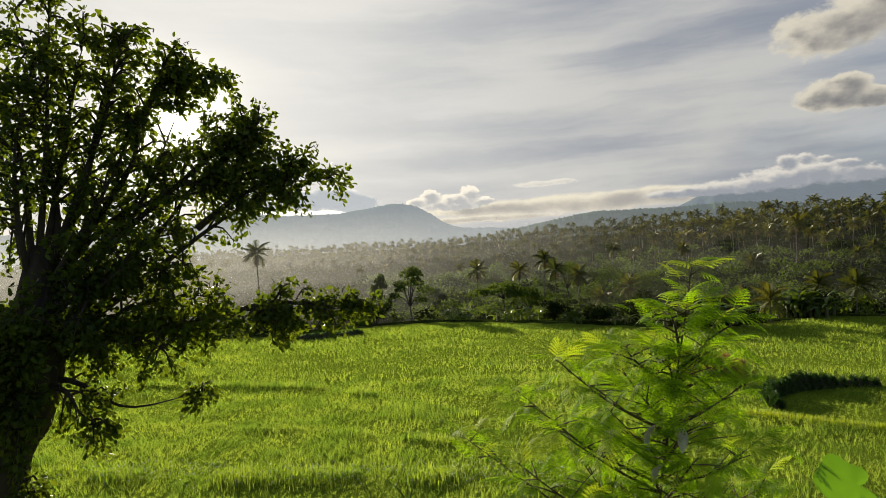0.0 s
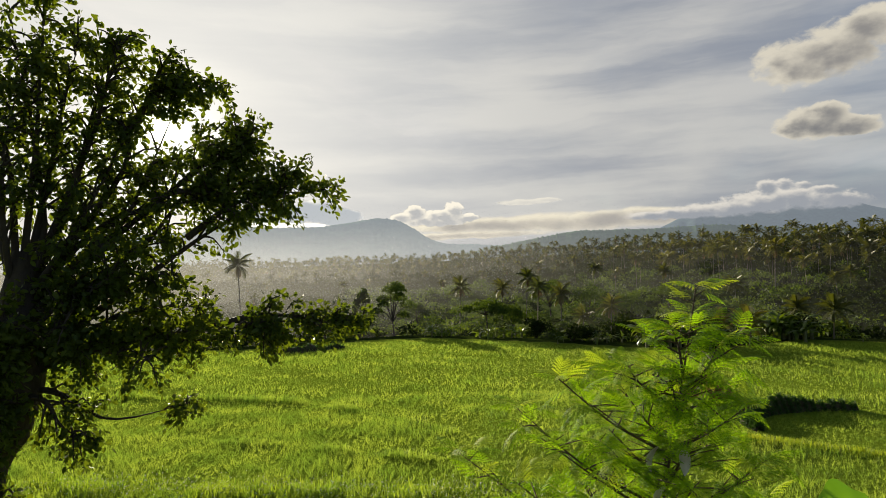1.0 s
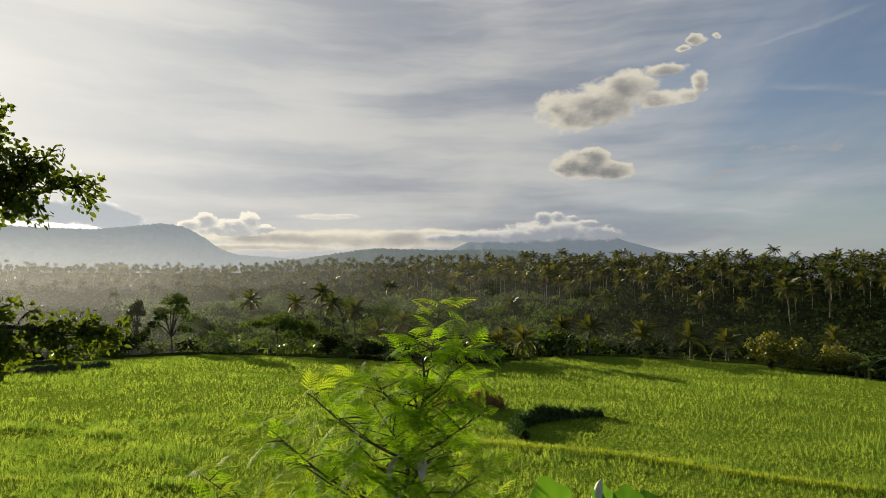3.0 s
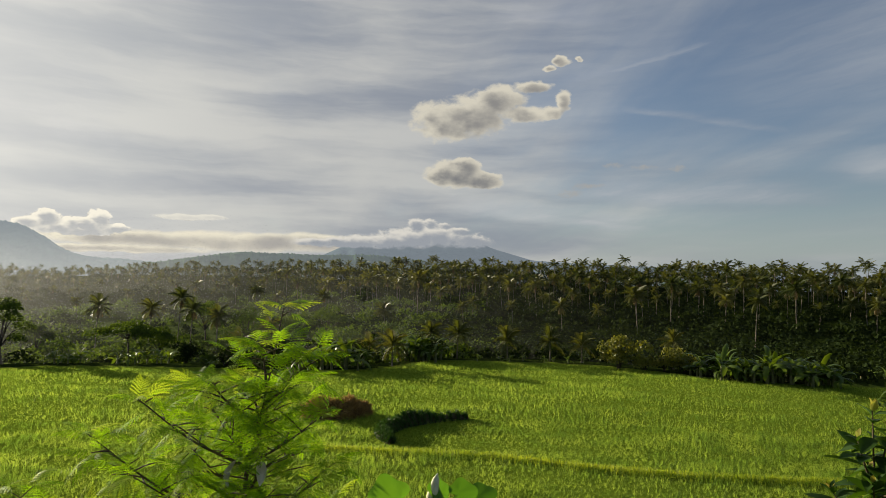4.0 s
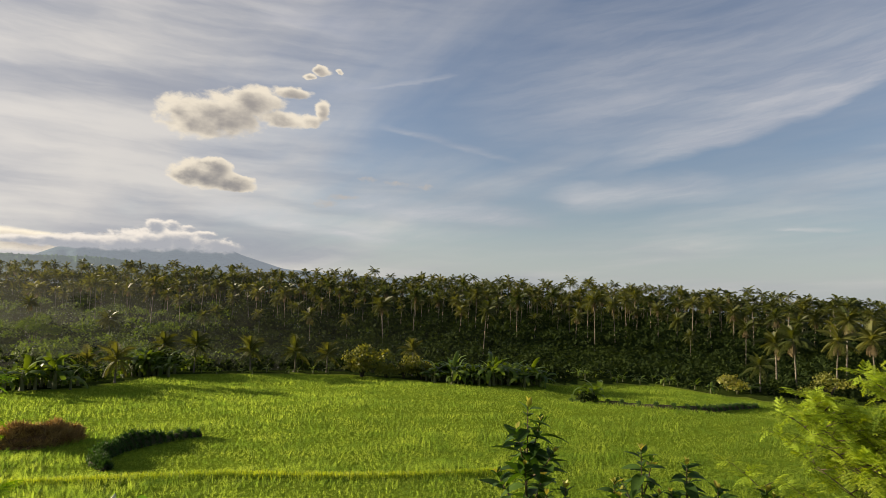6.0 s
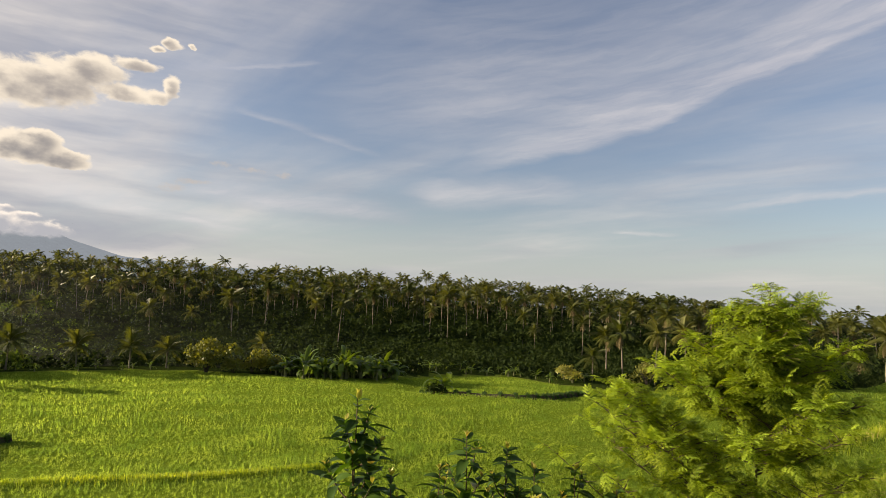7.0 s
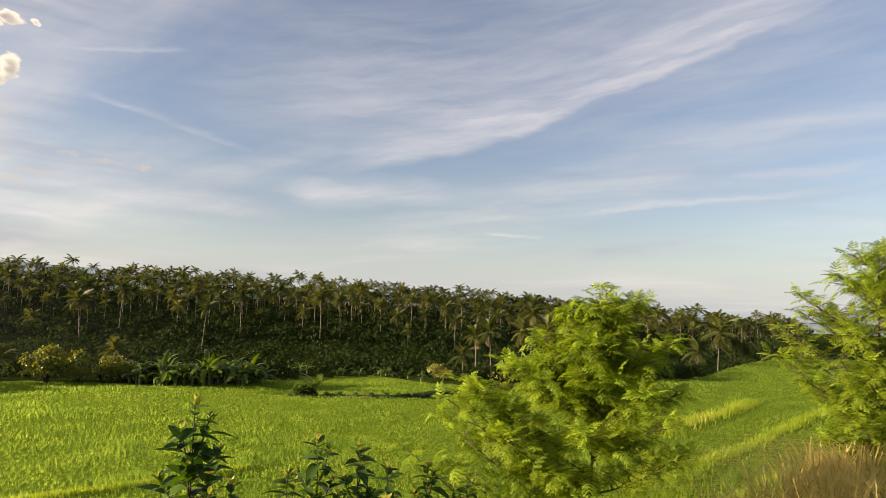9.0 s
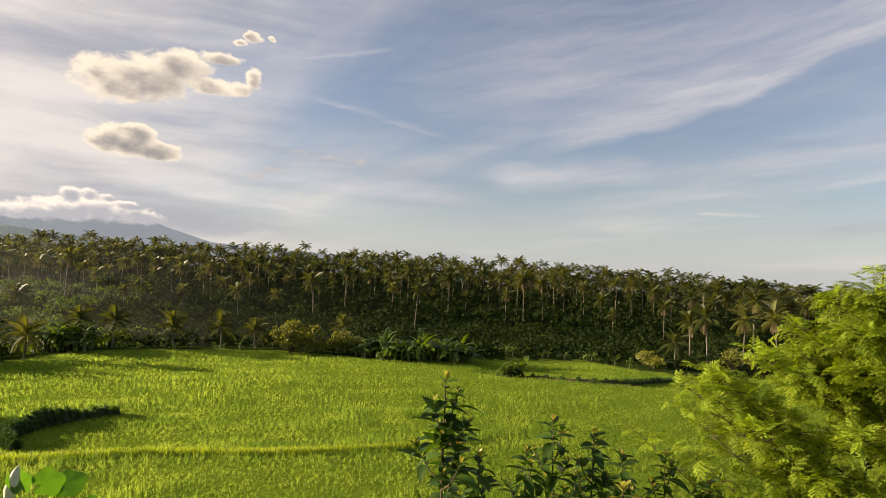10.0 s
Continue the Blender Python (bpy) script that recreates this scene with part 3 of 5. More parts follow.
cloud("torn_cloud", (48.5, 10.2, 14.0, 5.0), [(47.0, 10.9, 0.9, 0.32), (49.6, 10.7, 1.1, 0.28), (52.4, 10.5, 0.9, 0.25), (43.4, 8.6, 1.2, 0.45), (45.0, 9.2, 1.6, 0.3)],
      (0.42, 0.39, 0.35), (0.40, 0.38, 0.35), 6.1, "faint torn shreds of cream cloud", 4380, grain=1.6, soft=2.4, rough=1.1, bend=1.2)
cloud("back_cloud", (-11.0, 4.7, 17.0, 5.0), [(-10.2, 5.2, 2.6, 1.0), (-8.0, 4.7, 2.0, 0.8), (-12.8, 4.9, 2.6, 0.9), (-15.0, 4.5, 2.6, 0.6)],
      (1.15, 1.1, 0.98), (0.50, 0.53, 0.55), 5.7, "grey cumulus with a bright rim behind the hill", 4350, grain=1.3, soft=0.35, rough=0.6, bend=1.0, grey_from=-0.75)
cloud("rim_cloud", (-13.5, 3.95, 14.0, 1.4), [(-14.0, 3.95, 4.5, 0.28), (-11.0, 3.85, 3.0, 0.22)],
      (1.25, 1.2, 1.08), (1.0, 0.97, 0.9), 8.7, "bright strip of sunlit cloud along the hill crest", 4340, grain=1.2, soft=0.6, rough=0.6, bend=0.5)


# ---------------------------------------------------------------- far woods: palms, scrub
def frond_template(n=5, leaf=0.31, droop=0.85):
    """One palm frond of length 1 along +y, arching down, with hanging leaflets."""
    t = np.linspace(0, 1, n + 1)
    y, z = t * (1 - 0.18 * droop * t), 0.22 * t - 0.62 * droop * t ** 2.2
    p = np.stack([np.zeros_like(t), y, z], axis=1)
    v, f = [], []
    for i in range(n):
        w0, w1 = 0.022 * (1 - t[i]) + 0.006, 0.022 * (1 - t[i + 1]) + 0.006
        b = len(v)
        v += [p[i] + (-w0, 0, 0), p[i] + (w0, 0, 0), p[i + 1] + (w1, 0, 0), p[i + 1] + (-w1, 0, 0)]
        f += [(b, b + 1, b + 2), (b, b + 2, b + 3)]
    m = n * 2
    for q in np.linspace(0.12, 1.0, m):
        c = np.array([0, np.interp(q, t, p[:, 1]), np.interp(q, t, p[:, 2])])
        L = leaf * (0.55 + 0.9 * math.sin(math.pi * min(q, 0.9))) * (1.0 if q < 0.95 else 0.7)
        for s in (-1, 1):
            tip = c + np.array([s * L * 0.72, L * 0.42, -L * (0.30 + 0.4 * droop)])
            b = len(v)
            v += [c + (0, -0.2 / n, 0), c + (0, 0.2 / n, 0), tip]
            f += [(b, b + 1, b + 2)]
    return np.array(v), np.array(f)


def rot_frond(a, pitch):
    ca, sa, cp, sp = math.cos(a), math.sin(a), math.cos(pitch), math.sin(pitch)
    return np.array([[ca, -sa, 0], [sa, ca, 0], [0, 0, 1]]) @ np.array([[1, 0, 0], [0, cp, -sp], [0, sp, cp]])


def palm_model(tall, span, seed, dead=True, n=20, segs=5, steep=(78, 112), label="tall coconut palm, feathery green crown on a slender grey trunk"):
    r = np.random.default_rng(seed)
    thing = tagged(new("coconut_palm"), label, "palm tree", "coconut palms of the hillside")
    bend = r.uniform(-1, 1, 2) * 0.06 * tall
    t = np.linspace(0, 1, 6)
    line = np.stack([bend[0] * t ** 1.6, bend[1] * t ** 1.6, tall * t - 0.6 * (t == 0)], axis=1)
    tv, tf = tube(line, np.interp(t, [0, 0.12, 1], [0.22, 0.13, 0.095]) * max(0.6, tall / 13), 6 if segs > 3 else 4)
    part("trunk", mesh_of("trunk", tv, tf, PALMBARK, True), thing, "slender grey ringed trunk")
    top = line[-1]
    fv, ff = frond_template(segs)
    mats, locs = [], []
    for i in range(n):
        a = i * 2.399 + r.uniform(-0.2, 0.2)
        q = i / (n - 1)
        mats.append(rot_frond(a, radians(steep[0] - steep[1] * q ** 0.9 + r.uniform(-14, 14))) * span * r.uniform(0.75, 1.15))
        locs.append(top + (0, 0, r.uniform(-0.1, 0.15)))
    v, f = placed(fv, ff, np.array(mats), np.array(locs))
    part("crown", mesh_of("crown", v, f, PALMLEAF), thing)
    if dead:
        mats = [rot_frond(r.uniform(0, 6.3), radians(r.uniform(-70, -40))) * span * r.uniform(0.5, 0.75) for i in range(4)]
        v, f = placed(fv, ff, np.array(mats), np.tile(top + (0, 0, -0.2), (4, 1)))
        part("dead_fronds", mesh_of("dead_fronds", v, f, PALMDEAD), thing, "dry brown hanging fronds")
    return thing


PALMS = [(palm_model(h, s, i, i % 2 == 0), h) for i, (h, s) in enumerate([(8.5, 2.6), (6.0, 2.3), (9.5, 2.7), (4.6, 2.2), (7.5, 2.6), (10.0, 2.5)])]
FAR_PALMS = [(palm_model(h, s, 50 + i, i % 3 == 0, 13, 3), h) for i, (h, s) in enumerate([(9.6, 3.0), (7.6, 2.8), (10.6, 3.0), (5.2, 2.6), (8.8, 3.0), (4.0, 2.5), (6.4, 2.6)])]


def scatter_palms():
    """The nearest three hundred palms one by one; those behind them as one grove."""
    r = np.random.default_rng(21)
    spots = []
    for q, gap in [(1.13, 5.5), (1.04, 3.4), (0.98, 3.0), (0.92, 3.0), (0.85, 3.0), (0.78, 3.2), (0.70, 3.5), (0.62, 3.9), (0.54, 4.6), (0.45, 6.0), (0.35, 9.0), (0.22, 14.0)]:
        az = -34.0
        while az < 109:
            td, e = float(np.interp(az, TOP_AZ, TOP_D)), float(field_edge(az))
            d = e + 25 + (td - e - 25) * (q + r.uniform(-0.05, 0.05))
            glade = 2 < az < 17 and 0.4 < q < 0.8
            if not (glade and r.random() < 0.35):
                spots.append((az, d))
            az += math.degrees(gap * max(1.0, d / 330) * r.uniform(0.6, 1.5) / d)
    spots.sort(key=lambda p: p[1])
    grove = {"trunk": [], "crown": [], "dead_fronds": []}
    near = [p for p in spots if -12 < p[0] < 108][:300]
    chosen = set(near)
    for az, d in spots:
        x, y = d * math.sin(radians(az)), d * math.cos(radians(az))
        ob, h = PALMS[int(r.integers(len(PALMS)))] if (az, d) in chosen else FAR_PALMS[int(r.integers(len(FAR_PALMS)))]
        k = r.uniform(0.78, 1.10) * float(np.interp(az, [4, 26], [0.68, 1.0]))
        m = Matrix.Translation((x, y, float(height(x, y)) - 0.2)) @ Matrix.Rotation(r.uniform(0, 6.28), 4, "Z") @ Matrix.Rotation(radians(r.uniform(-4, 4)), 4, "X") @ Matrix.Scale(k, 4)
        if (az, d) in chosen:
            copy_thing(ob, m)
            continue
        mm = np.array(m)
        for c in ob.children:
            me = c.data
            v = np.empty(len(me.vertices) * 3, dtype=np.float32)
            me.vertices.foreach_get("co", v)
            f = np.empty(len(me.loops), dtype=np.int32)
            me.loops.foreach_get("vertex_index", f)
            grove[me.name.split(".")[0]].append((v.reshape(-1, 3) @ mm[:3, :3].T + mm[:3, 3], f.reshape(-1, 4 if me.name.startswith("trunk") else 3)))
    holder = tagged(new("palm_grove"), "grove of many coconut palms along the ridge", "palm grove", kind="stuff")
    for name, mat in (("trunk", PALMBARK), ("crown", GROVELEAF), ("dead_fronds", GROVEDEAD)):
        v, f = joined(grove[name])
        part(name + "s" if name != "dead_fronds" else name, mesh_of(name, v, f, mat), holder)


scatter_palms()
for ob, h in PALMS + FAR_PALMS:
    for c in list(ob.children):
        bpy.data.objects.remove(c)
    bpy.data.objects.remove(ob)

LEAF_V = np.array([(0, 0, 0), (0.5, 0.45, 0.06), (0, 1.0, -0.05), (-0.5, 0.45, 0.06)])
LEAF_Q = np.array([(0, 1, 2, 3)])
LEAF_T = (np.array([(-0.4, 0.1, 0), (0.4, 0.2, 0.05), (0, 1.0, -0.05)]), np.array([(0, 1, 2)]))


def clump_leaves(centres, radii, count, size, r, flat=0.75, shape=(LEAF_V, LEAF_Q)):
    """Leaves on and in rounded clumps, facing outwards with much disorder."""
    n = len(centres) * count
    c, rad = np.repeat(centres, count, axis=0), np.repeat(radii, count)
    d = random_units(n, r)
    d[:, 2] = np.abs(d[:, 2]) * 1.1 - 0.25
    lump = 0.72 + 0.38 * value_noise(d[:, 0] * 3 + c[:, 0], d[:, 1] * 3 + d[:, 2] * 2 + c[:, 1], 1.0, 4)
    p = c + d * (rad * lump * r.uniform(0.62, 1.05, n))[:, None] * np.array([1, 1, flat])
    fw = unit(d * 0.5 + random_units(n, r) * 0.8 + np.array([0, 0, -0.35]))
    return placed(*shape, frames_of(fw, d + random_units(n, r) * 0.6, r.uniform(0.7, 1.3, n) * np.repeat(size, count)), p)


def build_scrub():
    r = np.random.default_rng(5)
    c, rad = [], []
    az = -46.0
    while az < 110:
        e, td = float(field_edge(az)), float(np.interp(az, TOP_AZ, TOP_D))
        d = e + 4 + r.uniform(0, 4)
        while d < td * 1.02:
            a = az + r.uniform(-1.6, 1.6)
            glade = 3 < a < 16 and e + 18 < d < e + 110
            k = r.uniform(1.3, 2.2) if glade or d < e + 12 else r.uniform(1.5, 3.6)
            x, y = d * math.sin(radians(a)), d * math.cos(radians(a))
            open_edge = -14 < a < 19 and d < e + 22
            if open_edge:
                k *= 0.62
            if not (glade and r.random() < 0.42) and not (open_edge and r.random() < 0.66):
                c.append((x, y, float(height(x, y)) + k * r.uniform(0.05, 0.4)))
                rad.append(k)
            d += r.uniform(3.0, 8.5) * (1 + d / 400)
        az += 1.75
    az = -46.0
    while az < 110:
        td = float(np.interp(az, TOP_AZ, TOP_D))
        for q in (0.56, 0.66, 0.76, 0.86, 0.95, 1.03, 1.14):
            d = td * (q + r.uniform(-0.05, 0.05))
            x, y = d * math.sin(radians(az)), d * math.cos(radians(az))
            c.append((x, y, float(height(x, y)) + (r.uniform(2.4, 6.2) if q > 0.8 else r.uniform(0.8, 4.2)) * float(np.interp(az, [4, 26], [0.68, 1.0]))))
            rad.append(r.uniform(2.4, 3.8) if q > 0.8 else r.uniform(1.6, 2.8))
        az += 0.78
    c, rad = np.array(c), np.array(rad)
    # clumps on the sunward slope get a lighter green: sunlight put into the colour
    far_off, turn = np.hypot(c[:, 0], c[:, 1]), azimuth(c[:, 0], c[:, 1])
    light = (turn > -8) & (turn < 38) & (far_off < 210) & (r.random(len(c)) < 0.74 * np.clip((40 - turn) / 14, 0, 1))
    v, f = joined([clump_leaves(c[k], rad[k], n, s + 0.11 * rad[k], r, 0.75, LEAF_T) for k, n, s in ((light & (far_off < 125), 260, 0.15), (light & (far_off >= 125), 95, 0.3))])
    tagged(new("thicket", mesh_of("thicket", v, f, LITLEAF)), "scrub in lighter green that imitates sunlight on the slope", "undergrowth", kind="stuff")
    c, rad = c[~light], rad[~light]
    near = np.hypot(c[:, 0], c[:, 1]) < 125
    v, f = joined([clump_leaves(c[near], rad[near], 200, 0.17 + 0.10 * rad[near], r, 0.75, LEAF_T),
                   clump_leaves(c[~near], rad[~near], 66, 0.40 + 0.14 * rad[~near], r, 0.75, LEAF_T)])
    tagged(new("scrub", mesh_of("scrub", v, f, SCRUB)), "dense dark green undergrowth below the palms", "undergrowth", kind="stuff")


build_scrub()


# ---------------------------------------------------------------- the rice field
def build_rice():
    r = np.random.default_rng(3)
    vs = []
    for d0, d1, gap, blades, wide in ((15, 34, 0.20, 11, 0.0065), (34, 62, 0.27, 5, 0.012), (62, 135, 0.50, 4, 0.04)):
        g = np.arange(-135, 135, gap)
        u, v = np.meshgrid(g, g, indexing="ij")
        ca, sa = math.cos(radians(35)), math.sin(radians(35))
        x, y = (u * ca - v * sa).ravel(), (u * sa + v * ca).ravel()
        d, az = np.hypot(x, y), azimuth(x, y)
        s = bank_way(x, y)
        keep = (d >= d0) & (d < d1) & (az > -44) & (az < 122) & (d < field_edge(az) - 0.3) & (s > 7.2)
        x, y = x[keep], y[keep]
        x, y = x + r.normal(0, gap * 0.36, len(x)), y + r.normal(0, gap * 0.26, len(x))
        across, along = 0.6 * x + 0.8 * y, 0.8 * x - 0.6 * y
        bands = value_noise(across + 1.2 * value_noise(x, y, 5.0, 4), along * 0.14, 1.1, 12)
        for b in range(blades):
            n = len(x)
            a = r.uniform(0, 6.283, n)
            lean = r.uniform(0.05, 0.85, n)
            tall = (0.11 + 0.10 * value_noise(x, y, 6.0, 2) + 0.30 * value_noise(x, y, 0.7, 6) * value_noise(x, y, 2.4, 9)) * r.uniform(0.6, 1.15, n) * 0.82 * (0.6 + 0.8 * bands)
            spread = gap * 0.3 * np.sqrt(r.random(n))
            bx, by = x + np.cos(a) * spread, y + np.sin(a) * spread
            z = height(bx, by) - 0.02
            px, py = -np.sin(a + 0.7) * wide, np.cos(a + 0.7) * wide
            tip = np.stack([bx + np.cos(a) * lean * tall, by + np.sin(a) * lean * tall, z + tall], axis=1)
            vs.append(np.stack([np.stack([bx - px, by - py, z], axis=1), np.stack([bx + px, by + py, z], axis=1), tip], axis=1).reshape(-1, 3))
    v = np.concatenate(vs)
    tagged(new("rice_plants", mesh_of("rice_plants", v, np.arange(len(v)).reshape(-1, 3), RICE)), "bright green young rice standing in rows", "rice crop", kind="stuff")


build_rice()


def blades_along(name, line, width, per_m, tall, wide, mat, label, category, seed, lift=0.0, bend=0.5, clump=0.0):
    """Grass blades strewn along a line on the ground."""
    r = np.random.default_rng(seed)
    p = curve_through([(*q, 0) for q in line], 60)
    seg = np.linalg.norm(np.diff(p, axis=0), axis=1)
    n = int(seg.sum() * per_m)
    i = r.choice(len(seg), n, p=seg / seg.sum())
    q = p[i] + (p[i + 1] - p[i]) * r.random(n)[:, None]
    nrm = unit(np.stack([-(p[i + 1] - p[i])[:, 1], (p[i + 1] - p[i])[:, 0], np.zeros(n)], axis=1))
    off = r.normal(0, 0.45, n)
    q = q + nrm * (off * width)[:, None]
    z = height(q[:, 0], q[:, 1]) + lift * np.exp(-off ** 2 * 2) - 0.03
    base = np.stack([q[:, 0], q[:, 1], z], axis=1)
    a = r.uniform(0, 6.283, n)
    t = tall * r.uniform(0.5, 1.25, n) * (1 - clump + 2 * clump * ramp(value_noise(q[:, 0], q[:, 1], 1.5, seed), 0.25, 0.75))
    side = np.stack([-np.sin(a), np.cos(a), np.zeros(n)], axis=1) * wide
    out = np.stack([np.cos(a), np.sin(a), np.zeros(n)], axis=1)
    mid = base + out * (0.18 * bend * t)[:, None] + np.array([0, 0, 1.0]) * (0.6 * t)[:, None]
    tip = base + out * (0.75 * bend * t)[:, None] + np.array([0, 0, 1.0]) * (t * (1 - 0.25 * bend))[:, None]
    v = np.stack([base - side, base + side, mid + side * 0.7, mid - side * 0.7, tip], axis=1).reshape(-1, 3)
    k = (np.arange(n) * 5)[:, None]
    f = np.concatenate([k + np.array([0, 1, 2]), k + np.array([0, 2, 3]), k + np.array([3, 2, 4])])
    return tagged(new(name, mesh_of(name, v, f, mat)), label, category, kind="stuff")


blades_along("levee_grass", [(9, 25.5), (15, 21.0), (18, 17.4), (21.2, 14.4), (24.8, 11.7)], 0.45, 240, 0.20, 0.010, LEVEE, "yellow-green grass on a low field levee", "grass", 31, 0.13)
blades_along("levee_grass", [(-12, 27), (-6, 25), (0, 22.5), (6, 21)], 0.4, 130, 0.22, 0.012, RICE, "pale green grass on a low field levee", "grass", 32, 0.05, 0.7, 0.7)
blades_along("levee_grass", [(-18, 36), (-8.2, 33.4), (-4.4, 31), (-1.4, 28.4), (0.9, 25.6)], 0.6, 150, 0.25, 0.011, RICE, "pale green grass on a low field levee", "grass", 33, 0.05, 0.7, 0.7)
blades_along("levee_grass", [(29, -6.0), (33, -8.1), (36.7, -10.6), (44.6, -15.2), (54, -21)], 0.7, 130, 0.30, 0.016, LEVEE, "yellow-green grass on a low field levee", "grass", 34)
blades_along("levee_grass", [(38, -6.4), (43.6, -9.0), (48.6, -12.2), (56.9, -16.6)], 1.0, 130, 0.42, 0.018, LEVEE, "yellow-green tall grass beside the field", "grass", 36)
blades_along("dry_grass", [(39, -6.8), (43.6, -9.2), (48.6, -12.4)], 0.9, 10, 0.5, 0.014, DRYGRASS, "sparse golden dry grass beside the field", "grass", 37)
blades_along("field_weeds", [(-14, 21.2), (-7.3, 19.9), (-3.2, 19.4), (2, 18.6), (8, 17.0)], 1.1, 330, 0.21, 0.012, WEEDS, "lush weeds along the near edge of the field", "weeds", 35, 0.05, 0.7, 0.75)


# ---------------------------------------------------------------- translucent veils standing in for mist over the valley
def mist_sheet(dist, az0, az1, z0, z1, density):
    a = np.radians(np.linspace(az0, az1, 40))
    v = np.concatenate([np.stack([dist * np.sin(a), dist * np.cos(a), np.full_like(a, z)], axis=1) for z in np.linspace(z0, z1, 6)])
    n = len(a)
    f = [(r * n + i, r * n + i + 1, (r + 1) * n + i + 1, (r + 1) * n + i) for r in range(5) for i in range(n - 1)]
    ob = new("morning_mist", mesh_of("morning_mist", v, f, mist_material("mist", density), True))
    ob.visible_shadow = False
    tagged(ob, "thin pale veil imitating morning mist over the valley", "mist", kind="stuff")


# curved veils added at several distances to imitate haze in the air
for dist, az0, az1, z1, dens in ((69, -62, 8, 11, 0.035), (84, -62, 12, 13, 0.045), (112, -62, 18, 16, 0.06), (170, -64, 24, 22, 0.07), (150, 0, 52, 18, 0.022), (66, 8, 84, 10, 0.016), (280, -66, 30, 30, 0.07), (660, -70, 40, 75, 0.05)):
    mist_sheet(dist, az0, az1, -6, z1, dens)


# ---------------------------------------------------------------- plants along the field's far edge
def at_az(az, d, lift=0.0):
    x, y = d * math.sin(radians(az)), d * math.cos(radians(az))
    return Vector((x, y, float(height(x, y)) + lift))


def blade_mesh(name, length, width, droop, mat, n=7, fold=0.25, tip=0.9):
    """One long leaf along +y: it rises, arches over, and is folded along its midrib."""
    t = np.linspace(0, 1, n)
    y = length * (t - 0.22 * droop * t ** 3)
    z = length * (0.28 * t - 0.75 * droop * t ** 2.1)
    w = width * np.sin(np.pi * np.clip(0.10 + tip * t, 0, 1)) ** 0.7
    w[-1] = 0.002
    v = np.concatenate([np.stack([-w, y, z + fold * w], axis=1), np.stack([0 * w, y, z], axis=1), np.stack([w, y, z + fold * w], axis=1)])
    f = [(c * n + i, c * n + i + 1, (c + 1) * n + i + 1, (c + 1) * n + i) for c in (0, 1) for i in range(n - 1)]
    return mesh_of(name, v, f, mat, True)


def paddle_leaf(droop, width):
    """A banana leaf of length 1: a broad paddle that rises and bows over in an arc, creased along its midrib, ragged at the rim."""
    n = 9
    t = np.linspace(0, 1, n)
    th = np.radians(48 - droop * t ** 1.3)
    y, z = np.cumsum(np.cos(th)) / n, np.cumsum(np.sin(th)) / n
    w = width * np.sin(np.pi * np.clip(0.04 + 0.95 * t, 0, 1)) ** 0.55 * (1 + 0.12 * np.sin(t * 23))
    w[0], w[-1] = 0.012, 0.01
    v = np.concatenate([np.stack([-w, y, z - 0.35 * w], axis=1), np.stack([0 * w, y, z], axis=1), np.stack([w, y, z - 0.35 * w], axis=1)])
    f = [(c * n + i, c * n + i + 1, (c + 1) * n + i + 1, (c + 1) * n + i) for c in (0, 1) for i in range(n - 1)]
    return mesh_of("leaf", v, f, BANANA, True)


BANANA_LEAVES = [paddle_leaf(d, w) for d, w in ((70, 0.085), (105, 0.10), (140, 0.09))]
bv, bf = tube([(0, 0, -0.3), (0, 0, 0.5), (0.02, 0, 1.0)], [0.11, 0.09, 0.06], 7)
BANANA_STEM = mesh_of("stem", bv, bf, BANANASTEM, True)


def banana(place, tall, r, label="banana plant with broad arching green leaves"):
    thing = tagged(new("banana_plant"), label, "banana plant", "banana plants along the field")
    thing.matrix_world = Matrix.Translation(place)
    stem = part("stem", BANANA_STEM, thing, "pale green banana stem")
    stem.scale = (tall / 2.4, tall / 2.4, tall * 0.32)
    n = int(r.integers(8, 12))
    for i in range(n):
        leaf = part("leaf", BANANA_LEAVES[int(r.integers(3))], thing)
        leaf.location = (0, 0, tall * (0.12 + 0.22 * r.random()))
        leaf.rotation_euler = Euler((radians(r.uniform(-25, 40)), radians(r.uniform(-25, 25)), i * 2.4 + r.uniform(-0.4, 0.4)))
        leaf.scale = [tall * r.uniform(0.36, 0.72)] * 3
    return thing


edge_rng = np.random.default_rng(44)
for az0, az1, n, d, tall in ((-0.5, 2.2, 6, 61, 2.0), (4.5, 8.8, 8, 58, 2.0), (19, 25, 14, 51.5, 3.5), (28, 32, 14, 57.5, 3.7), (33.5, 46, 9, 58, 1.3), (53.5, 57, 8, 54, 2.8),
                             (56, 64.5, 34, 54, 3.3), (64.5, 76, 16, 63, 1.7), (76, 83, 6, 60, 1.6), (11, 18, 8, 53.5, 1.6)):
    for i in range(n):
        az = az0 + (az1 - az0) * (i + edge_rng.uniform(0.1, 0.9)) / n
        banana(at_az(az, d + edge_rng.uniform(-0.8, 1.8)), tall * edge_rng.uniform(0.65, 1.15), edge_rng)


def young_palm(az, d, tall, span, seed):
    ob = palm_model(tall * (0.72 if tall < 4 else 1.0), span * (0.85 if tall < 4 else 0.92), seed, tall > 4.4, 17, 8, (88, 118), "young coconut palm with spreading fronds at the field edge")
    ob["group"] = "young palms along the field"
    ob.matrix_world = Matrix.Translation(at_az(az, d))


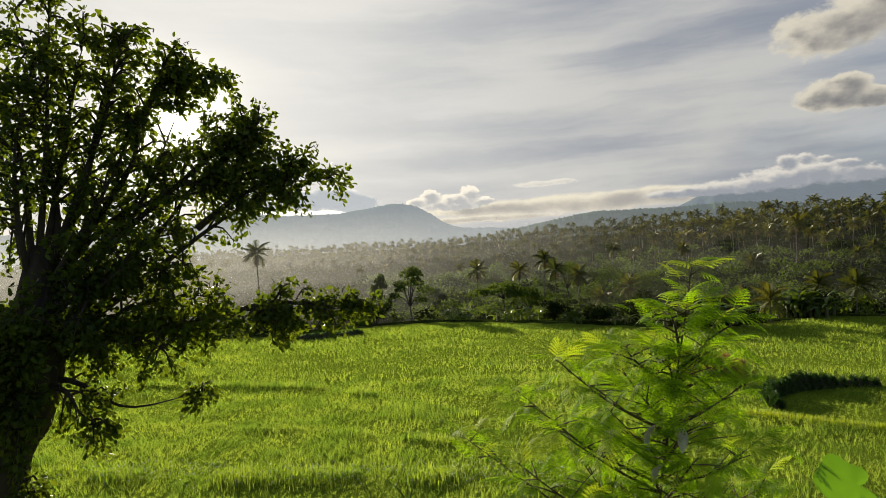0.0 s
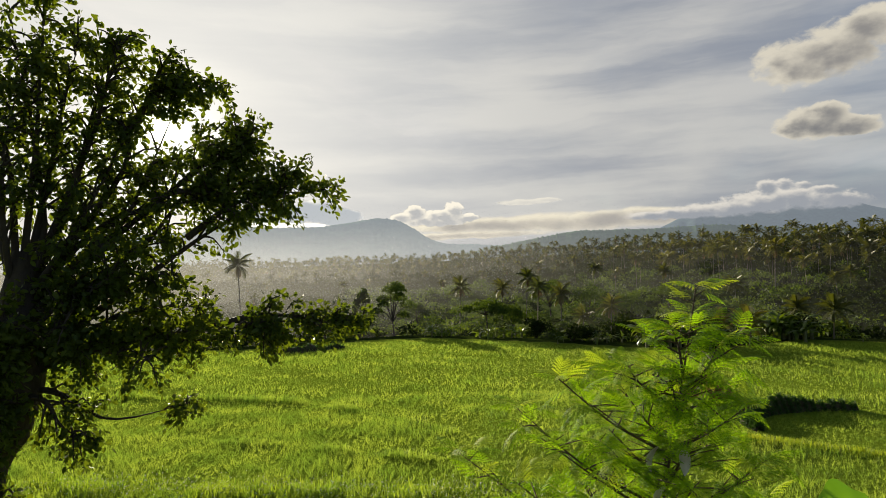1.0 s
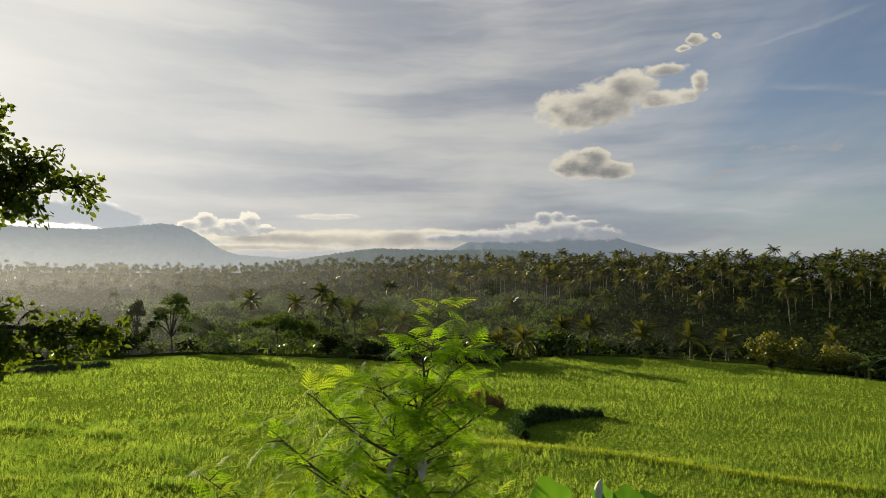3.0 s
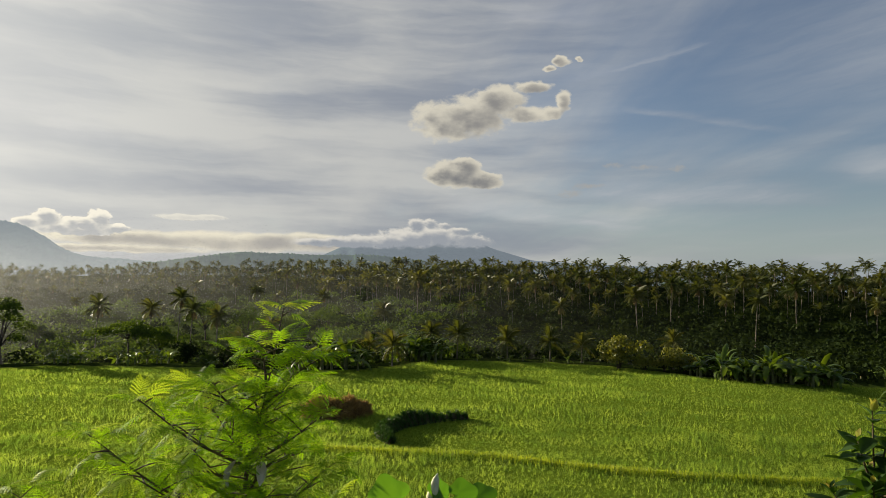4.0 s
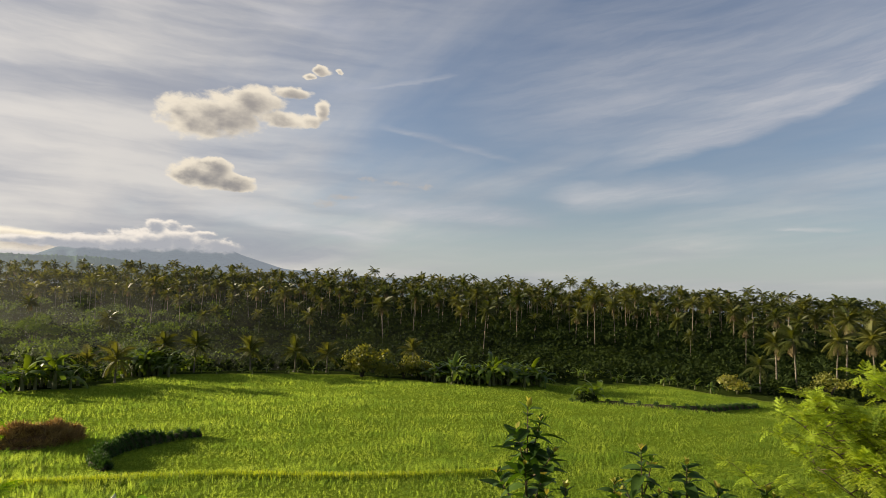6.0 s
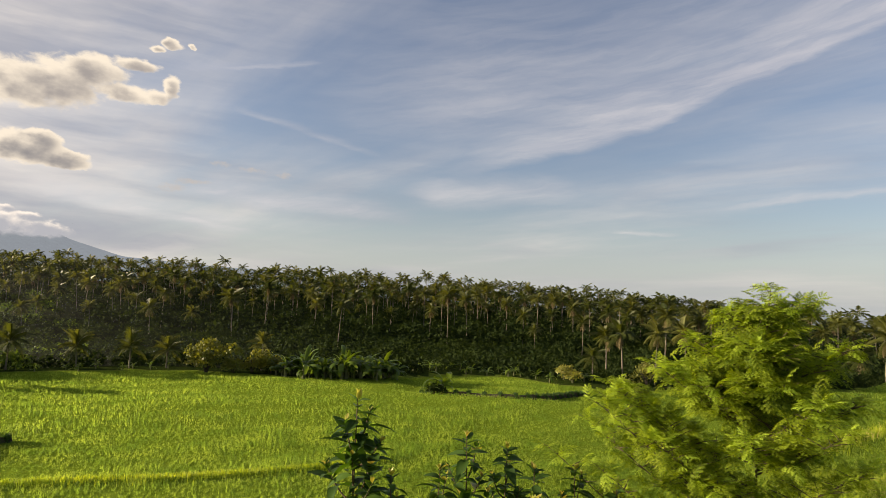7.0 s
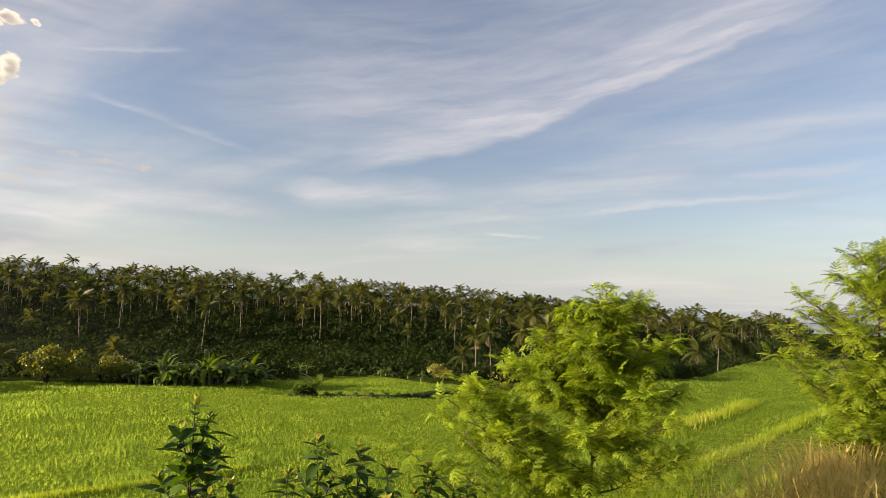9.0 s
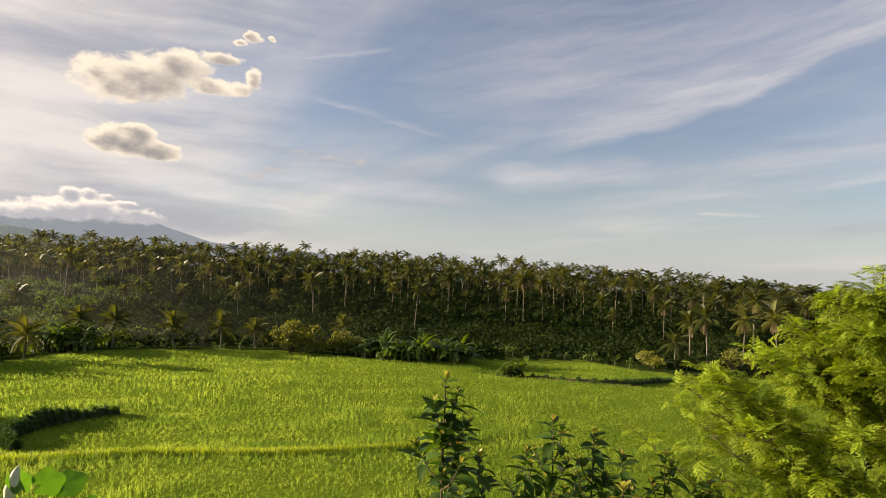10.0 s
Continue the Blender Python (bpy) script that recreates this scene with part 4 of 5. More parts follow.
for i, (az, d, tall, span) in enumerate(((27.5, 54, 2.3, 1.9), (33.4, 60, 3.2, 2.0), (38, 60, 2.6, 1.9), (41.8, 60, 2.6, 2.0), (44.6, 60, 2.2, 1.8), (31.0, 64, 3.4, 2.0), (25.2, 66, 3.6, 1.8),
                                         (52.3, 62, 3.5, 1.8), (83.0, 64, 4.6, 1.9), (84.4, 63, 5.0, 2.0), (81.8, 66, 3.6, 1.9), (87.0, 70, 6.0, 2.1), (89.5, 74, 6.5, 2.2),
                                         (103.2, 96, 5.5, 3.4), (101.5, 104, 4.5, 2.8), (97.0, 84, 4.0, 2.4), (-16.6, 100, 10.8, 2.7), (-9.0, 84, 3.2, 2.3), (16.4, 78, 4.6, 2.0), (9.0, 104, 7.2, 2.4), (10.0, 98, 5.6, 2.2), (12.1, 92, 4.8, 2.2), (2.9, 100, 6.6, 2.3), (6.8, 112, 5.6, 2.3), (14.0, 84, 3.6, 2.2))):
    young_palm(az, d, tall, span, 100 + i)


def bush(place, wide, tall, mat, seed, label, name="bush", category="bush", count=900, leaf=0.16):
    """A leafy bush: a few stems and a lumpy crown of many leaves."""
    r = np.random.default_rng(seed)
    thing = tagged(new(name), label, category)
    thing.matrix_world = Matrix.Translation(place)
    for i in range(5):
        a = i * 1.3 + r.uniform(-0.3, 0.3)
        end = np.array([math.cos(a) * wide * 0.55, math.sin(a) * wide * 0.55, tall * r.uniform(0.55, 0.8)])
        v, f = tube(curve_through([(0, 0, -0.2), end * (0.35, 0.35, 0.5), end], 6), np.linspace(0.05, 0.015, 6) * tall / 2, 5)
        part("stem", mesh_of("stem", v, f, BARK, True), thing)
    k = 9
    c = np.stack([r.normal(0, 0.42 * wide, k), r.normal(0, 0.42 * wide, k), tall * r.uniform(0.25, 0.78, k)], axis=1)
    v, f = clump_leaves(c, np.full(k, 1.0) * 0.42 * min(wide, tall) * r.uniform(0.8, 1.3, k), count // k, np.full(k, leaf), r, 0.9)
    part("crown", mesh_of("crown", v, f, mat), thing)
    return thing


bush(at_az(47.8, 57), 2.0, 2.9, BUSHLEAF, 1, "rounded yellow-green bush at the field edge", count=2000, leaf=0.2)
for i, (az, d, wd, tl) in enumerate(((50.0, 57, 1.4, 1.5), (51.6, 57, 1.5, 2.2), (53.2, 56.5, 1.3, 1.7), (80.2, 60, 1.4, 1.7), (86.5, 62, 2.0, 2.2), (91, 66, 2.5, 2.6))):
    bush(at_az(az, d), wd, tl, BUSHLEAF, 10 + i, "yellow-green scrubby bush at the field edge")
for i, (az, d, wd, tl) in enumerate(((13.0, 55, 2.2, 1.7), (22.5, 55, 2.6, 2.2), (9.8, 60, 1.8, 1.8), (-6.5, 66, 2.5, 2.2), (99.0, 73, 2.6, 2.2), (101, 90, 3.0, 3.2),
                                     (104.5, 100, 3.5, 3.6), (106.5, 112, 3.5, 4.2), (99.5, 100, 3.0, 4.0), (109, 125, 4.0, 4.5), (112, 128, 4.0, 4.5), (95.5, 76, 2.4, 3.0), (17, 58, 2.4, 2.6), (30.5, 61, 2.6, 2.8))):
    bush(at_az(az, d), wd, tl, SCRUB, 30 + i, "dark green leafy bush at the field edge", count=1600)


def valley_tree(az, d, tall, wide, seed, label, flat=0.8, low=0.4, mat=None):
    """A small broad-leaved tree: a trunk that forks into limbs, and a crown of uneven leafy clumps with gaps."""
    r = np.random.default_rng(seed)
    thing = tagged(new("valley_tree"), label, "tree", "trees beyond the field")
    thing.matrix_world = Matrix.Translation(at_az(az, d))
    fork = np.array([r.uniform(-0.2, 0.2), r.uniform(-0.2, 0.2), tall * low])
    v, f = tube(curve_through([(0, 0, -0.3), fork * (0.3, 0.3, 0.5), fork], 7), np.linspace(0.035, 0.02, 7) * tall * 0.6, 7)
    part("trunk", mesh_of("trunk", v, f, BARK, True), thing)
    ends = []
    for i in range(11):
        a = i * 2.4 + r.uniform(-0.3, 0.3)
        far = wide * math.sqrt((i + 0.5) / 11) * r.uniform(0.75, 1.05)
        end = np.array([math.cos(a) * far, math.sin(a) * far, tall * (0.95 - (0.95 - low) * 0.85 * (far / wide) ** 1.5 * r.uniform(0.5, 1.1))])
        v, f = tube(curve_through([fork, (fork + end) / 2 + (0, 0, 0.08 * tall), end], 7), np.linspace(0.012, 0.003, 7) * tall, 5)
        part("limb", mesh_of("limb", v, f, BARK, True), thing)
        ends.append(end)
    k = len(ends)
    v, f = clump_leaves(np.array(ends), wide * 0.40 * r.uniform(0.75, 1.3, k), 240, np.full(k, 0.21), r, flat, LEAF_T)
    part("crown", mesh_of("crown", v, f, mat or LITLEAF), thing)


for i, (az, d, tall, wide, flat, low, label) in enumerate((
        (-3.2, 70, 6.2, 2.2, 0.9, 0.3, "leafy hazy green tree beyond the field"), (-6.0, 74, 6.6, 1.1, 1.6, 0.3, "slender hazy tree beyond the field"),
        (5.4, 63, 3.6, 2.9, 0.45, 0.6, "flat-topped dark green tree at the field edge"), (-8.6, 70, 3.6, 1.9, 0.8, 0.2, "rounded hazy tree beyond the field"),
        (-1.0, 88, 4.4, 2.0, 0.8, 0.3, "small hazy tree on the valley floor"), (7.6, 84, 4.4, 2.2, 0.8, 0.3, "small green tree on the valley floor"),
        (11.2, 112, 6.5, 3.4, 0.8, 0.25, "broad green tree on the slope"), (14.6, 96, 5.6, 3.6, 0.8, 0.2, "broad green tree on the slope"),
        (18.0, 90, 5.0, 3.2, 0.8, 0.2, "broad green tree on the slope"), (21.5, 105, 6.0, 3.4, 0.8, 0.2, "broad green tree on the slope"))):
    valley_tree(az, d, tall, wide, 400 + i, label, flat, low)


# ---------------------------------------------------------------- things in the field
def mound(name, line, wide, tall, mat, blade_mat, label, seed, blades, blade_len, category):
    """A heap along a curved line: a lumpy earth body with grass or straw over it."""
    r = np.random.default_rng(seed)
    p = curve_through([(*q, 0) for q in line], 22)
    n = len(p)
    thing = tagged(new(name), label, category)
    base = p.mean(axis=0)
    base[2] = float(height(base[0], base[1]))
    thing.location = base
    d = unit(np.gradient(p, axis=0))
    nrm = np.stack([-d[:, 1], d[:, 0], 0 * d[:, 0]], axis=1)
    t = np.linspace(0, 1, n)
    env = np.sin(np.pi * np.clip(t * 0.94 + 0.03, 0, 1)) ** 0.5
    cross = np.linspace(-1, 1, 11)
    rows = []
    for c in cross:
        q = p + nrm * (c * wide * env)[:, None]
        q[:, 2] = height(q[:, 0], q[:, 1]) - 0.03 + tall * env * (1 - abs(c) ** 2.2) * (0.25 + 1.0 * value_noise(q[:, 0] * 1.8, q[:, 1] * 1.8, 1.0, seed) + 0.45 * value_noise(q[:, 0] * 4.5, q[:, 1] * 4.5, 1.0, seed + 1))
        rows.append(q - base)
    v = np.concatenate(rows)
    f = np.array([(c * n + i, c * n + i + 1, (c + 1) * n + i + 1, (c + 1) * n + i) for c in range(10) for i in range(n - 1)])
    part("body", mesh_of("body", v, f, mat, True), thing)
    k = r.integers(0, len(f), blades)
    b = v[f[k]].mean(axis=1) + r.normal(0, 0.04, (blades, 3))
    out = random_units(blades, r) * 0.8 + np.array([0, 0, 0.7])
    side = unit(np.cross(out, random_units(blades, r))) * (0.03 if name == "hay_heap" else 0.018)
    tip = b + unit(out) * (blade_len * r.uniform(0.5, 1.2, blades))[:, None]
    vv = np.stack([b - side, b + side, tip], axis=1).reshape(-1, 3)
    part("cover", mesh_of("cover", vv, np.arange(len(vv)).reshape(-1, 3), blade_mat), thing)


EARTH = plain_material("dark_earth", (0.03, 0.03, 0.012), (0.07, 0.06, 0.03), 0.95, 5.0)
HAYBODY = plain_material("rotting_straw", (0.07, 0.035, 0.015), (0.22, 0.12, 0.05), 0.95, 6.0, 1.0)
mound("weed_mound", [(12.9, 24.4), (13.3, 26.1), (14.8, 27.2), (16.6, 27.5), (18.8, 27.2)], 0.42, 0.52, EARTH, DARKGRASS, "curved dark grassy mound rising from the rice", 3, 8000, 0.24, "mound")
mound("hay_heap", [(11.4, 31.6), (12.6, 30.9), (13.6, 30.6), (14.7, 30.7)], 0.85, 0.92, HAYBODY, STRAW, "heap of reddish-brown rotting straw in the rice", 5, 9000, 0.34, "hay heap")
mound("low_weed_bank", [(45.2, 19.6), (45.4, 16.8), (46.8, 11.2), (50.0, 9.4), (53.2, 7.7)], 0.38, 0.40, EARTH, DARKGRASS, "low dark weedy bank between two fields", 6, 9000, 0.26, "bank")
mound("low_weed_bank", [(-13.8, 51.4), (-11.0, 52.3), (-9.0, 53.4), (-7.4, 54.4)], 0.5, 0.5, EARTH, DARKGRASS, "low dark weedy bank at the field corner", 7, 1600, 0.30, "bank")
banana(at_az(68.6, 48.6), 3.5, edge_rng, "leaning banana plant on the low weedy bank").rotation_euler = (radians(4), radians(16), 0)
banana(at_az(67.6, 48.4), 1.9, edge_rng, "small banana plant on the low weedy bank")
bush(at_az(68.2, 48.3), 0.8, 0.9, SCRUB, 71, "low dark shrub on the weedy bank", count=700, leaf=0.12)
bush(at_az(86.0, 54.5), 0.9, 0.8, BUSHLEAF, 72, "low scrubby shrub at the terrace end", count=600, leaf=0.12)


# ---------------------------------------------------------------- the dark tree on the bank
def branch_tree():
    """A broad tree: a leaning trunk, limbs that fork twice, and tufts of leaves on the twigs."""
    r = np.random.default_rng(12)
    base = Vector((-3.9, 4.72, float(height(-3.9, 4.72)) - 0.1))
    thing = tagged(new("broadleaf_tree"), "dark broad-leaved tree with spreading limbs, backlit by the sun", "tree")
    thing.location = base
    o = np.array(base)
    trunk = curve_through([o, (-3.66, 4.80, 5.3), (-3.44, 4.90, 5.95), (-3.30, 5.0, 6.55), (-3.26, 5.02, 7.2)], 14) - o
    tv, tf = tube(trunk, np.interp(np.linspace(0, 1, 14), [0, 0.5, 0.68, 1], [0.28, 0.30, 0.24, 0.07]) * (1 + 0.05 * r.random(14)), 12)
    part("trunk", mesh_of("trunk", tv, tf, BARK, True), thing, "thick dark rough trunk")
    fork, mid = (-3.42, 4.95, 6.2), (-3.30, 5.0, 6.7)
    limbs = [
        [mid, (-3.15, 5.1, 7.3), (-3.2, 5.05, 8.2), (-3.35, 5.0, 9.2)],
        [mid, (-3.0, 5.2, 7.6), (-2.85, 5.3, 8.35), (-2.74, 5.38, 8.95)],
        [mid, (-2.75, 5.35, 7.3), (-2.5, 5.5, 7.85), (-2.22, 5.65, 8.66)],
        [mid, (-2.6, 5.4, 7.15), (-2.2, 5.6, 7.7), (-1.78, 5.8, 8.26)],
        [fork, (-2.75, 5.3, 6.75), (-2.0, 5.6, 7.35), (-1.2, 5.6, 7.8)],
        [fork, (-2.6, 5.35, 6.5), (-1.8, 5.55, 6.55), (-0.66, 5.6, 6.5)],
        [fork, (-2.9, 5.1, 6.35), (-2.2, 5.2, 6.5), (-1.4, 5.3, 6.52)],
        [(-3.4, 4.9, 6.15), (-3.01, 4.99, 6.09), (-2.66, 5.14, 5.83), (-2.09, 5.40, 5.89)],
        [(-3.4, 4.9, 6.1), (-3.03, 4.86, 6.06), (-2.92, 4.88, 5.87), (-2.79, 4.92, 5.74)],
        [mid, (-3.7, 5.4, 7.4), (-4.1, 5.8, 8.3), (-4.4, 6.0, 9.1)],
        [fork, (-4.0, 4.6, 7.0), (-4.6, 4.3, 7.6), (-5.2, 4.0, 8.1)],
        [fork, (-3.9, 5.3, 6.6), (-4.5, 5.6, 6.9), (-5.2, 5.9, 7.2)],
        [mid, (-3.0, 5.6, 7.3), (-2.7, 6.2, 8.0), (-2.3, 6.7, 8.5)],
        [mid, (-3.3, 4.85, 7.4), (-3.25, 4.8, 8.0), (-3.1, 4.85, 8.7)],
        [mid, (-2.95, 5.0, 7.2), (-2.7, 5.1, 7.7), (-2.5, 5.2, 8.2)],
        [fork, (-3.0, 4.8, 6.5), (-2.7, 4.8, 6.8), (-2.4, 4.9, 7.1)],
        [fork, (-3.3, 4.6, 6.3), (-3.15, 4.45, 6.5), (-3.0, 4.4, 6.7)],
        [(-2.1, 5.6, 7.75), (-1.9, 5.7, 8.0), (-1.8, 5.75, 8.05), (-1.68, 5.8, 8.15)],
        [mid, (-3.1, 5.1, 7.8), (-2.98, 5.15, 8.5), (-2.92, 5.25, 8.98)],
        [mid, (-3.35, 5.0, 7.9), (-3.55, 4.9, 8.7), (-3.6, 4.9, 9.5)],
        [mid, (-3.15, 5.0, 7.9), (-3.1, 5.0, 8.6), (-3.05, 5.0, 9.25)],
        [mid, (-2.8, 5.3, 7.4), (-2.2, 5.5, 7.6), (-1.65, 5.6, 7.8)],
        [fork, (-3.2, 5.0, 6.5), (-2.7, 5.0, 6.4), (-2.3, 5.1, 6.3)],
        [(-2.2, 5.6, 7.3), (-1.85, 5.6, 7.55), (-1.5, 5.6, 7.7), (-1.2, 5.65, 7.84)],
        [(-2.0, 5.5, 6.5), (-1.6, 5.6, 6.6), (-1.2, 5.6, 6.56), (-0.8, 5.6, 6.5)],
        [(-3.45, 4.8, 5.9), (-3.27, 4.70, 5.84), (-3.20, 4.63, 5.6), (-3.15, 4.59, 5.34)],
        [fork, (-2.9, 5.0, 6.5), (-2.4, 5.1, 6.7), (-1.85, 5.2, 6.72)],
        [fork, (-2.9, 5.2, 6.5), (-2.2, 5.35, 6.42), (-1.45, 5.5, 6.42)],
        [mid, (-2.9, 5.0, 6.85), (-2.5, 5.1, 6.95), (-2.1, 5.2, 6.98)],
        [mid, (-2.65, 5.29, 7.78), (-2.52, 5.27, 8.20), (-2.21, 5.24, 8.77)],
        [(-2.52, 5.27, 8.20), (-2.41, 5.28, 8.38), (-2.20, 5.31, 8.58), (-1.90, 5.42, 8.58)],
        [mid, (-2.27, 5.47, 7.71), (-1.96, 5.53, 8.00), (-1.59, 5.60, 8.22)],
        [(-2.27, 5.47, 7.71), (-2.07, 5.55, 7.69), (-1.53, 5.71, 7.69), (-0.97, 5.82, 7.72)],
        [mid, (-2.80, 5.16, 8.09), (-2.65, 5.12, 8.53), (-2.50, 5.08, 8.85)],
        [fork, (-3.1, 4.9, 6.6), (-2.9, 4.9, 6.8), (-2.75, 4.95, 7.0)],
        [(-3.4, 4.8, 6.1), (-3.3, 4.6, 6.3), (-3.2, 4.5, 6.4), (-3.05, 4.45, 6.45)],
        [(-3.45, 4.75, 5.9), (-3.35, 4.55, 6.0), (-3.25, 4.5, 6.05), (-3.12, 4.45, 6.05)],
    ]
    twig_ends, twig_dirs, twigs = [], [], []
    sun_line = np.array(sun_dir)
    for li, pts in enumerate(limbs):
        line = curve_through(pts, 14) - o
        thick = (0.05 if li in (0, 1, 4, 5) else 0.034) if li not in (7, 8, 25) else 0.035
        lv, lf = tube(line, thick * np.linspace(1, 0.05, 14) ** 1.2, 7)
        part("limb", mesh_of("limb", lv, lf, BARK, True), thing)
        m = 31 if li not in (7, 8, 25) else 15
        for k in range(m):
            t = 0.22 + 0.78 * (k + r.random()) / m if k < m - 8 else r.uniform(0.86, 1.0)
            i = min(int(t * 13), 12)
            start = line[i] + (line[i + 1] - line[i]) * (t * 13 - i)
            d = unit(unit(line[i + 1] - line[i]) * 0.55 + random_units(1, r)[0] * 0.9 + np.array([0, 0, 0.05]))
            L = r.uniform(0.16, 0.46) * (1.15 - 0.5 * t) * (0.62 if li in (5, 6, 7, 8, 24, 25) else 0.8 if li > 25 else 1.0)
            end = start + d * L + np.array([0, 0, -0.04])
            gap = end + o - np.array([-0.03, 0.0, 7.0])
            if np.linalg.norm(gap - (gap @ sun_line) * sun_line) < 0.10:
                continue
            twigs.append(tube(curve_through([start, start + d * L * 0.5 + (0, 0, 0.03), end], 5), np.linspace(0.012, 0.004, 5), 4))
            for q in (0.55, 0.8, 1.0):
                twig_ends.append(start + (end - start) * q)
                twig_dirs.append(d)
    v, f = joined(twigs)
    tagged(part("twigs", mesh_of("twigs", v, f, BARK), thing), kind="stuff")
    c, dd = np.array(twig_ends), np.array(twig_dirs)
    per = 10
    n = len(c) * per
    d = unit(np.repeat(dd, per, axis=0) * 0.6 + random_units(n, r) * 0.95 + np.array([0, 0, -0.45]))
    p = np.repeat(c, per, axis=0) + random_units(n, r) * (0.10 * r.random(n) ** 0.6)[:, None]
    # the gap in the crown through which the low sun looks
    w = p + o - np.array([-0.03, 0.0, 7.0])
    along = w @ sun_line
    off = np.linalg.norm(w - along[:, None] * sun_line, axis=1)
    keep = off > 0.07 + 0.05 * r.random(n)
    p, d = p[keep], d[keep]
    n = len(p)
    size = r.uniform(0.042, 0.070, n)
    leaf_v = np.array([(0, 0, 0), (0.27, 0.35, 0.05), (0.22, 0.75, 0.02), (0, 1.0, -0.08), (-0.22, 0.75, 0.02), (-0.27, 0.35, 0.05)])
    leaf_f = np.array([(0, 1, 2, 3), (0, 3, 4, 5)])
    v, f = placed(leaf_v, leaf_f, frames_of(d, random_units(n, r) + np.array([0, 0, 0.8]), size), p)
    part("crown", mesh_of("crown", v, f, TREELEAF), thing, "small dark leaves in loose tufts")


branch_tree()


# ---------------------------------------------------------------- leucaena shrubs
def plume_leaf(pairs, leaflets, width):
    """A twice-feathered leaf of length 1 along +y that droops towards its tip: each leaflet is one small pointed blade."""
    v, f = [], []

    def spine(t):
        return np.array([0, t * (1 - 0.10 * t), 0.16 * t - 0.42 * t * t])
    for i in range(4):
        p0, p1 = spine(i / 4), spine((i + 1) / 4)
        n = len(v)
        v.extend([p0 + (-0.008, 0, 0), p0 + (0.008, 0, 0), p1 + (0.006, 0, 0), p1 + (-0.006, 0, 0)])
        f.extend([(n, n + 1, n + 2), (n, n + 2, n + 3)])
    for i in range(pairs):
        t = 0.2 + 0.8 * i / (pairs - 1)
        c = spine(t)
        L = 0.46 * (0.75 + 0.4 * math.sin(math.pi * (0.15 + 0.75 * t)))
        for s in (-1, 1):
            way = unit(np.array([s * (1.0 - 0.45 * t), 0.45 + 0.5 * t, -0.05 - 0.12 * t]))
            across = unit(np.cross(way, (0, 0, 1)))
            for k in range(leaflets):
                q0, q1 = k / leaflets, (k + 0.85) / leaflets
                a0, a1 = (c + way * (L * q) + np.array([0, 0, -0.42 * L * q * q]) for q in (q0, q1))
                ll = L * width * (0.75 + 0.45 * math.sin(math.pi * q0))
                for z in (-1, 1):
                    n = len(v)
                    v.extend([a0, a1, (a0 + a1) / 2 + across * (z * ll) + way * (ll * 0.6) + np.array([0, 0, -0.15 * ll])])
                    f.append((n, n + 1, n + 2))
    return np.array(v), np.array(f)


FINE_V, FINE_F = plume_leaf(7, 9, 0.10)
MID_V, MID_F = plume_leaf(4, 5, 0.21)


